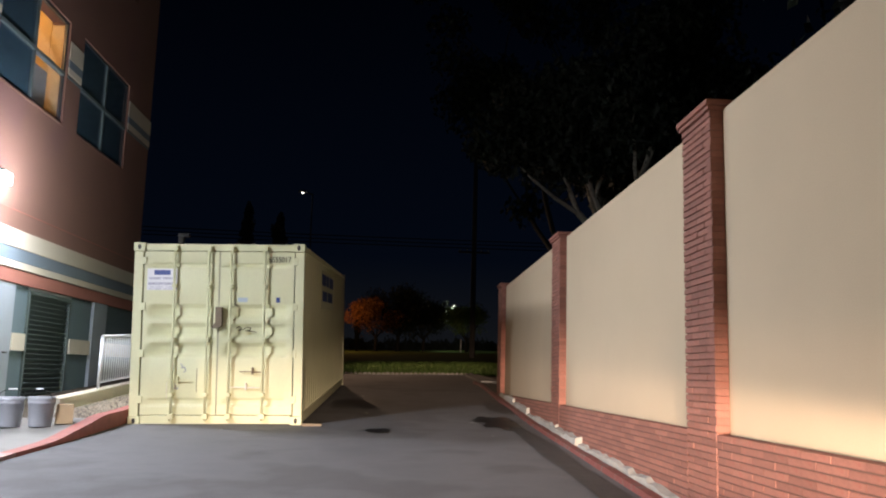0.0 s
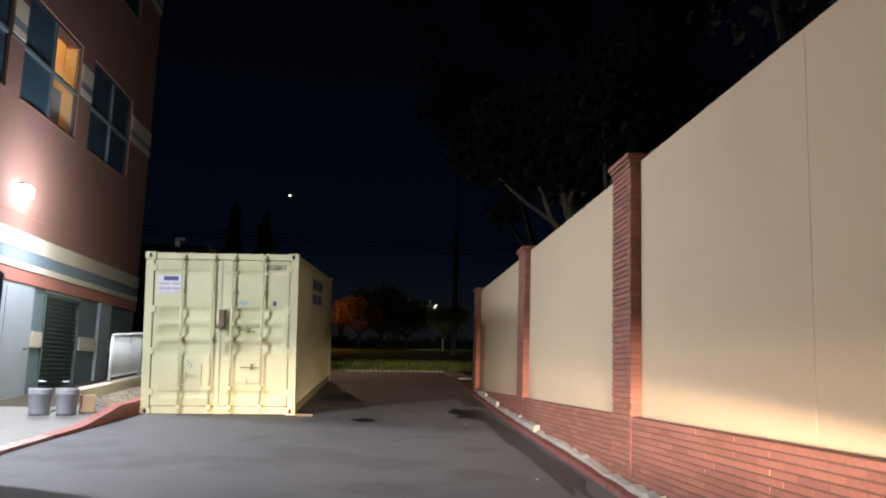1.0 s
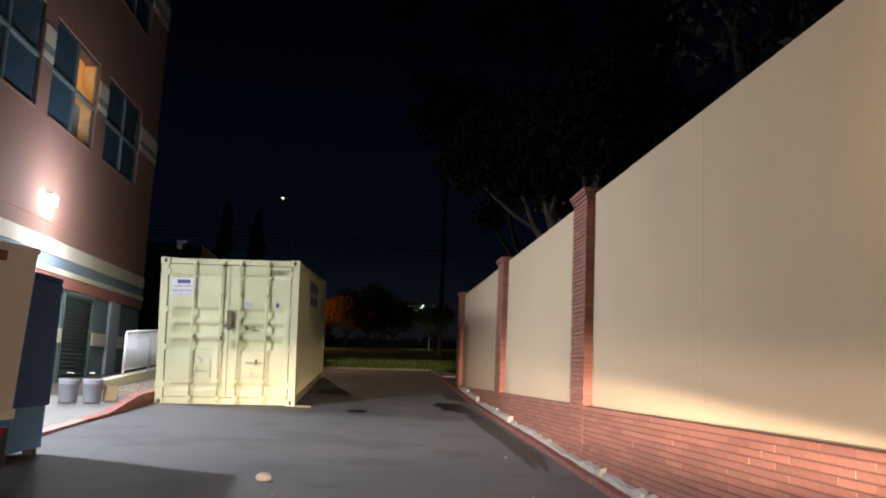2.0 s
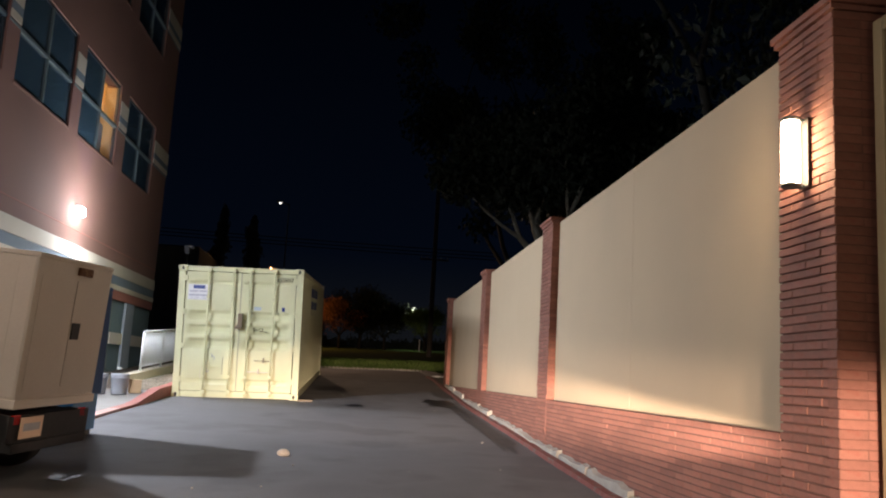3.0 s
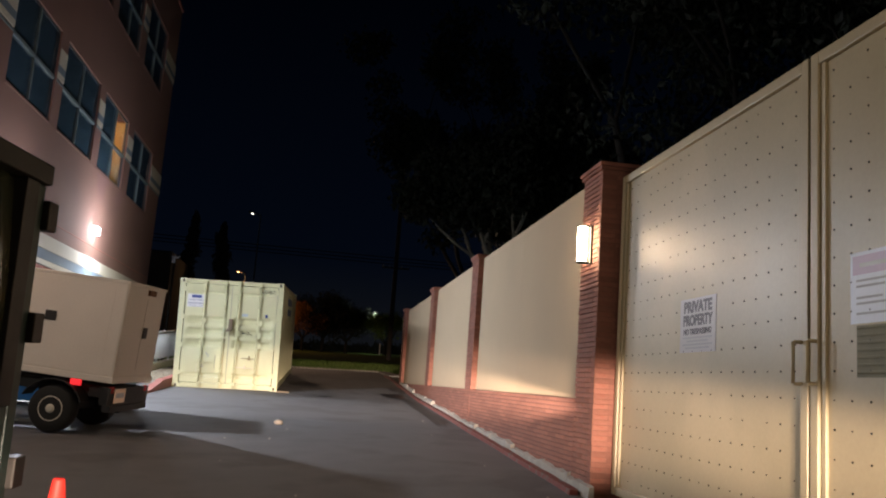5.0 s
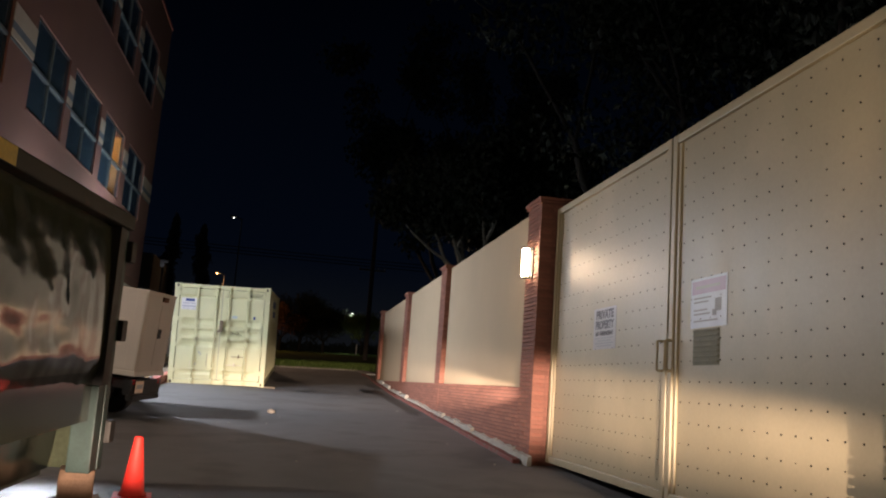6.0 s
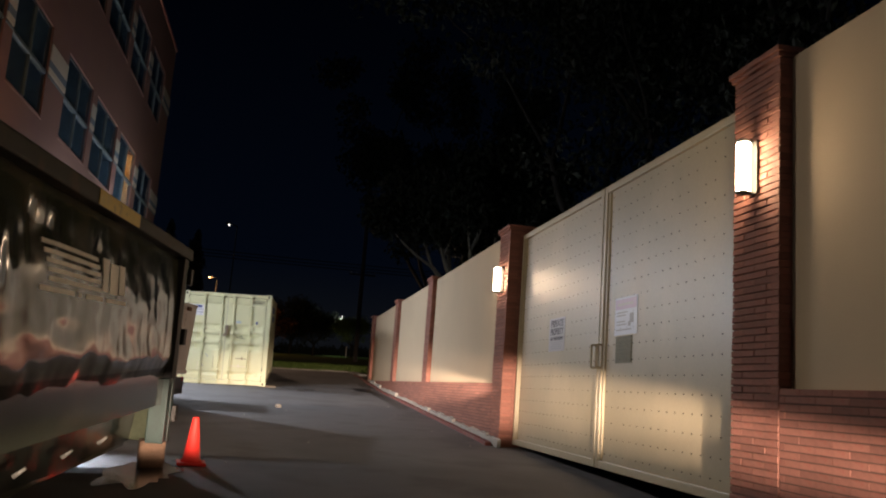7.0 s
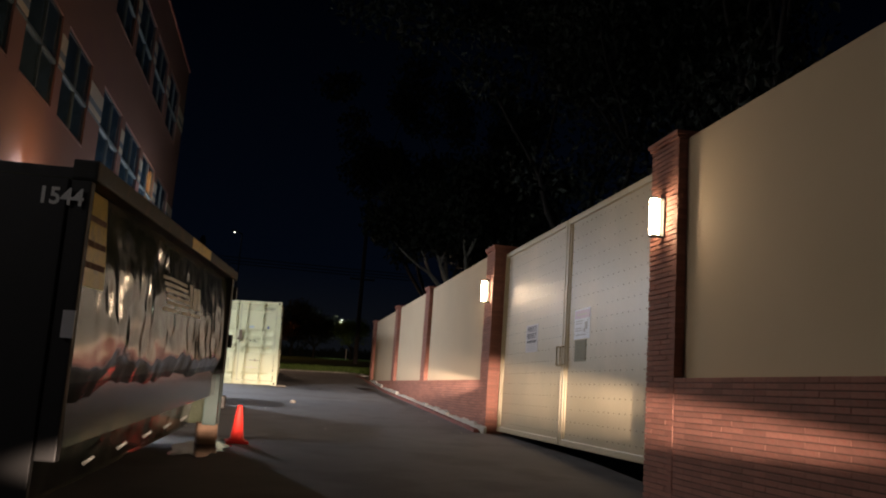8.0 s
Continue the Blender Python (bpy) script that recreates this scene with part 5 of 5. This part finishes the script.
def bucket(x, y, tilt):
    t = thing("bucket", pose(x, y, gz(x, y) + kerb_top(y) - 0.010, 0, 0, tilt), "grey plastic bucket with wire handle on the pavement", "bucket", "buckets by the building")
    bm = bmesh.new()
    lathe(bm, [(0.125, 0.0), (0.13, 0.01), (0.15, 0.27), (0.158, 0.275), (0.158, 0.30), (0.152, 0.31), (0.158, 0.32), (0.158, 0.36), (0.150, 0.362), (0.146, 0.30), (0.122, 0.02), (0.0005, 0.02)], 28)
    part("pail", bm, M_BUCKET, t)
    bm = bmesh.new()
    prev = None
    for i in range(13):
        a = radians(180 * i / 12)
        p = (0.16 * math.cos(a), 0.05 * math.sin(a), 0.335 + 0.12 * math.sin(a))
        if prev:
            tube(bm, prev, p, 0.004, n=6)
        prev = p
    part("handle", bm, M_DARK, t, "thin wire handle")
    part("grip", B((-0.05, 0.05, 0.04, 0.06, 0.445, 0.465), bevel=0.004), M_LABEL, t, "pale plastic grip")


bucket(-4.83, 10.42, 15)
bucket(-4.47, 10.44, 160)
tagged(part("carton", B((-0.1, 0.1, -0.1, 0.1, 0, 0.24), bevel=0.006), M_CARTON), "small brown cardboard box on the pavement", "box").matrix_world = pose(-4.25, 10.62, gz(-4.25, 10.62) + kerb_top(10.6) - 0.008, 0, 0, 20)
bm = bmesh.new()
bmesh.ops.create_icosphere(bm, subdivisions=3, radius=1, matrix=Matrix.Diagonal((0.07, 0.055, 0.045, 1)))
for v in bm.verts:
    v.co *= 1 + 0.25 * noise.noise(v.co * 12)
tagged(part("stone", bm, M_ROCK), "loose pale stone lying on the asphalt", "stone").matrix_world = pose(-1.05, 4.25, gz(-1.05, 4.25) + 0.033, 0, 0, 30)
bm = bmesh.new()
rnd = random.Random(17)
for _ in range(30):
    x, y, r = rnd.uniform(-3.4, 1.6), rnd.uniform(-5, 22), rnd.uniform(0.006, 0.014)
    bmesh.ops.create_icosphere(bm, subdivisions=1, radius=r, matrix=Matrix.Translation((x, y, gz(x, y) + 0.012)) @ Matrix.Diagonal((1, 1, 0.6, 1)))
tagged(part("grit", bm, M_ROCK), "scattered pale grit and litter on the asphalt", "grit", kind="stuff")

# ---- trees, poles and the far distance ----


def crown_mesh(name, blobs, leaves, size, material, seed):
    """Many small folded leaves spread through overlapping clumps, thinning outwards."""
    rnd = random.Random(seed)
    vs, fs = [], []
    for _ in range(leaves):
        cx, cy, cz, rx, ry, rz = blobs[rnd.randrange(len(blobs))]
        while True:
            u = Vector((rnd.uniform(-1, 1), rnd.uniform(-1, 1), rnd.uniform(-1, 1)))
            if 0.15 < u.length < 1:
                break
        u *= 0.75 + 0.4 * noise.noise(u * 2.5 + Vector((cx, cy, cz)))
        c = Vector((cx + rx * u.x, cy + ry * u.y, cz + rz * u.z))
        q = Euler((rnd.uniform(0, 6.3), rnd.uniform(0, 6.3), rnd.uniform(0, 6.3))).to_matrix()
        s = size * rnd.uniform(0.6, 1.3)
        k = len(vs)
        for p in ((-0.5, 0, 0), (0, -0.28, 0.08), (0.5, 0, 0), (0, 0.28, 0.08)):
            vs.append(c + q @ (Vector(p) * s))
        fs += [(k, k + 1, k + 2), (k, k + 2, k + 3)]
    me = bpy.data.meshes.new(name)
    me.from_pydata([tuple(v) for v in vs], [], fs)
    me.materials.append(material)
    return me


def limb(bm, p, heading, length, r, depth, rnd, ends):
    """A tapering limb that bends and forks."""
    segs = 4
    for k in range(segs):
        heading = (heading + Vector((rnd.uniform(-0.16, 0.16), rnd.uniform(-0.16, 0.16), rnd.uniform(-0.05, 0.12)))).normalized()
        q = p + heading * (length / segs)
        r2 = r * (0.90 if depth else 0.78)
        tube(bm, p, q, r, r2, n=7, caps=False)
        p, r = q, r2
    ends.append(p.copy())
    if depth > 0:
        for _ in range(rnd.choice((2, 3))):
            d2 = (heading + Vector((rnd.uniform(-0.75, 0.75), rnd.uniform(-0.75, 0.75), rnd.uniform(-0.1, 0.5)))).normalized()
            limb(bm, p, d2, length * rnd.uniform(0.6, 0.85), r * 0.72, depth - 1, rnd, ends)


def tree(x, y, base, trunk_h, r, spread, leaves, leaf, material, seed, label, clump=1.2, depth=3, name="tree", low=0.45, bark=M_BARK_NIGHT, stems=4, fork=0.3, reach=0.37):
    rnd = random.Random(seed)
    t = thing(name, Matrix.Translation((x, y, base)), label, "tree")
    bm = bmesh.new()
    ends = []
    tube(bm, Vector((0, 0, -0.2)), Vector((0, 0, trunk_h * fork)), r * 1.25, r, n=9, caps=False)
    top = Vector((0, 0, trunk_h * fork))
    for k in range(stems):
        a = 6.283 * k / stems + rnd.uniform(-0.5, 0.5)
        d = Vector((spread * math.cos(a), spread * math.sin(a), 1)).normalized()
        limb(bm, top, d, trunk_h * reach * rnd.uniform(0.86, 1.14), r * 0.6, depth, rnd, ends)
    part("trunk", bm, bark, t, "branching trunk")
    blobs = [(e.x, e.y, e.z, clump * rnd.uniform(0.7, 1.2), clump * rnd.uniform(0.7, 1.2), clump * rnd.uniform(0.5, 0.9)) for e in ends if e.z > trunk_h * low]
    ob = new("crown", crown_mesh("crown", blobs, leaves, leaf, material, seed))
    ob.parent = t
    return t


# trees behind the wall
tree(7.1, 25.0, 0.9, 10.5, 0.26, 0.9, 30000, 0.26, M_LEAF_NIGHT, 31, "dark tree with pale bare lower limbs behind the wall", 1.7, 2, low=0.62, bark=M_BARK_PALE, stems=8, fork=0.34, reach=0.27)
tree(9.0, 13.0, 0.5, 13, 0.26, 0.7, 34000, 0.28, M_LEAF_NIGHT, 32, "tall dark leafy tree behind the boundary wall", 2.2)
tree(10.5, 3.5, 0.1, 13.0, 0.26, 0.7, 34000, 0.28, M_LEAF_NIGHT, 33, "tall dark leafy tree behind the boundary wall", 2.3)
tree(7.6, 36.0, 1.4, 13.0, 0.24, 0.7, 24000, 0.3, M_LEAF_NIGHT, 34, "dark tree standing past the end of the wall", 1.6)
# beyond the lawn
FY = 80.0
FG = gz(0, FY) - 0.05
tree(-2.3, FY, FG, 4.0, 0.14, 0.9, 5000, 0.2, M_LEAF_ORANGE, 41, "small tree with orange leaves, lit by an added orange lamp", 1.3, 2, low=0.2)
tree(-0.2, FY + 3, FG, 5.2, 0.18, 1.0, 10000, 0.24, M_LEAF_NIGHT, 42, "rounded dark green tree beyond the lawn", 1.9, 2, low=0.2)
tree(2.3, FY + 1, FG, 4.2, 0.15, 1.1, 9000, 0.22, M_LEAF_NIGHT, 43, "low dark green tree beyond the lawn", 1.8, 2, low=0.2)
tree(6.3, FY - 1, FG, 3.8, 0.14, 0.8, 6000, 0.18, M_LEAF_LIT, 44, "slender tree lit green by a garden lamp", 1.1, 2, low=0.2)


def poplar(x, y, h, wide, material, seed, label, name="cypress"):
    ob = thing(name, Matrix.Translation((x, y, gz(x, y) - 0.1)), label, "tree")
    bm = bmesh.new()
    tube(bm, (0, 0, -0.2), (0, 0, h * 0.9), 0.03 * h, 0.02, n=7)
    part("trunk", bm, M_BARK_NIGHT, ob)
    rnd = random.Random(seed)
    blobs = []
    for k in range(12):
        u = k / 11
        w = wide * (0.35 + 1.2 * u * (1 - u) ** 0.6) * rnd.uniform(0.8, 1.2)
        blobs.append((rnd.uniform(-0.2, 0.2) * wide, rnd.uniform(-0.2, 0.2) * wide, h * (0.14 + 0.82 * u), w, w, h * 0.09))
    cr = new("crown", crown_mesh("crown", blobs, 5000, 0.16 + 0.012 * h, material, seed))
    cr.parent = ob


poplar(-11.5, 60, 10.6, 1.0, M_LEAF_DULL, 45, "tall narrow dull tree beyond the yard")
poplar(-9.1, 61, 10.2, 1.2, M_LEAF_DULL, 46, "tall narrow dull tree beyond the yard")
poplar(-4.2, FY + 2, 3.9, 0.45, M_LEAF_NIGHT, 47, "slim dark cypress beyond the lawn")

up = thing("utility_pole", Matrix.Translation((5.0, 58, gz(5, 58) - 0.1)), "tall dark wooden utility pole with crossarms", "utility pole")
bm = bmesh.new()
tube(bm, (0, 0, 0), (0, 0, 16.5), 0.20, 0.13, n=12)
part("pole", bm, M_POLE, up)
for z in (15.9, 14.8, 7.4):
    part("crossarm", B((-1.1, 1.1, -0.06, 0.06, z, z + 0.12), bevel=0.01), M_POLE, up)
    for x in (-1.0, -0.5, 0.5, 1.0):
        bm = bmesh.new()
        lathe(bm, [(0.03, z + 0.12), (0.05, z + 0.16), (0.03, z + 0.2), (0.05, z + 0.24), (0.02, z + 0.28)], 10, (x, 0, 0))
        part("insulator", bm, M_RIM, up)
for z, y in ((8.3, 57.9), (8.6, 58.1), (8.05, 58.0)):
    vs, fs = [], []
    for i in range(31):
        x = -45 + 80 * i / 30
        zc = z + gz(5, 58) + 0.00035 * (x - 5) ** 2 - 0.4
        vs += [(x, y + 0.035 * math.cos(1.2566 * k), zc + 0.035 * math.sin(1.2566 * k)) for k in range(5)]
        if i:
            fs += [(5 * i - 5 + k, 5 * i - 5 + (k + 1) % 5, 5 * i + (k + 1) % 5, 5 * i + k) for k in range(5)]
    me = bpy.data.meshes.new("overhead_cable")
    me.from_pydata(vs, [], fs)
    me.materials.append(M_BLACK)
    tagged(new("overhead_cable", me), "black overhead cable strung along the street", "cable", "street cables")


def street_lamp(x, y, h, material, colour, watts, label, arm=1.2, towards=None):
    g0 = gz(x, y) - 0.1
    t = thing("street_lamp", Matrix.Translation((x, y, g0)), label, "street lamp")
    bm = bmesh.new()
    tube(bm, (0, 0, 0), (0, 0, h), 0.05, 0.03, n=10)
    part("pole", bm, M_BLACK, t)
    bm = bmesh.new()
    tube(bm, (0, 0, h - 0.05), (-arm, 0, h + 0.1), 0.035, n=8)
    part("arm", bm, M_BLACK, t)
    part("head", B((-arm - 0.3, -arm + 0.05, -0.1, 0.1, h + 0.06, h + 0.16), bevel=0.02), M_BLACK, t)
    p = part("lens", B((-arm - 0.14, -arm - 0.05, -0.04, 0.04, h, h + 0.058), bevel=0.01), material, t, "glowing lamp lens")
    p.visible_shadow = False
    place = (x - arm - 0.22, y - 0.1, g0 + h - 0.25)
    if towards:
        lamp("street_light", "SPOT", watts, colour, (place[0], y - 0.45, place[2]), 0.1, towards, 96, 0.7)
    else:
        lamp("street_light", "POINT", watts, colour, place, 0.1)


street_lamp(-4.65, 40.7, 8.5, E_STREET, (1.0, 0.64, 0.42), 2400, "tall street lamp with a lit white head", 0.4, (2.6, 33.0, 1.0))
street_lamp(-8.1, 72.3, 7.2, E_SODIUM, (1.0, 0.5, 0.2), 400, "street lamp with a lit orange sodium head", 0.6)
street_lamp(5.5, 82.0, 4.5, E_STREET, (0.9, 1.0, 0.75), 120, "garden lamp post with a lit white head", 0.2)
# Unseen lamp, added to light the orange tree from behind the container.
street_lamp(-5.3, 77.0, 3.4, E_SODIUM, (1.0, 0.45, 0.12), 70, "added low lamp with an orange head, hidden behind the container", 0.2)

fh = thing("area_light_pole", Matrix.Translation((-5.9, 21.8, gz(-5.9, 21.8))), "unlit shoebox luminaire on a slim pole", "light pole")
bm = bmesh.new()
tube(bm, (0, 0, -0.2), (0, 0, 3.75), 0.05, 0.04, n=10)
part("pole", bm, M_DARK, fh)
part("head", B((-0.10, 0.18, -0.1, 0.1, 3.75, 3.84), bevel=0.01), M_FAR, fh)
part("sensor", B((-0.09, 0.05, -0.08, 0.08, 3.58, 3.748), bevel=0.01), M_FAR, fh)
hs = thing("far_building", Matrix.Translation((-16, 52, gz(-7, 52) - 0.3)), "dim grey building beyond the yard at night", "building")
part("wall", B((-9, 4.6, 0, 10, 0, 7.0)), M_FAR, hs)
part("roof", B((-8.9, 4.5, 0.1, 9.9, 7.0, 7.1)), M_BLACK, hs)
rnd = random.Random(52)
blobs = []
for k in range(46):
    x = -14 + 0.7 * k
    h = rnd.uniform(0.55, 1.15)
    blobs.append((x, 90 + rnd.uniform(-0.8, 0.8), gz(x, 90) + 0.5 * h, 0.85, 0.8, h))
tagged(new("hedge", crown_mesh("hedge", blobs, 14000, 0.24, M_LEAF_NIGHT, 53)), "dark uneven shrubs at the far side of the lawn", "hedge", kind="stuff")
bm = bmesh.new()
tube(bm, (0, 0, 0), (0, 0, 1.3), 0.05, n=8)
bl = part("bollard", bm, M_LABEL)
bl.matrix_world = Matrix.Translation((5.7, 78, gz(5, 78) - 0.1))
tagged(bl, "slim white post beyond the lawn", "post")

# closing walls behind the camera's start
setting("wall_back", B((FX, 2.4, -24.2, -24.0, -1.6, 3.1)), M_STUCCO, "plain wall closing the drive's lower end", "wall")

# ---- bricks, last ----
for me, parent, m in BRICKS:
    ob = bpy.data.objects.new("brick", me)
    scene.collection.objects.link(ob)
    ob.parent = parent
    ob.matrix_basis = m
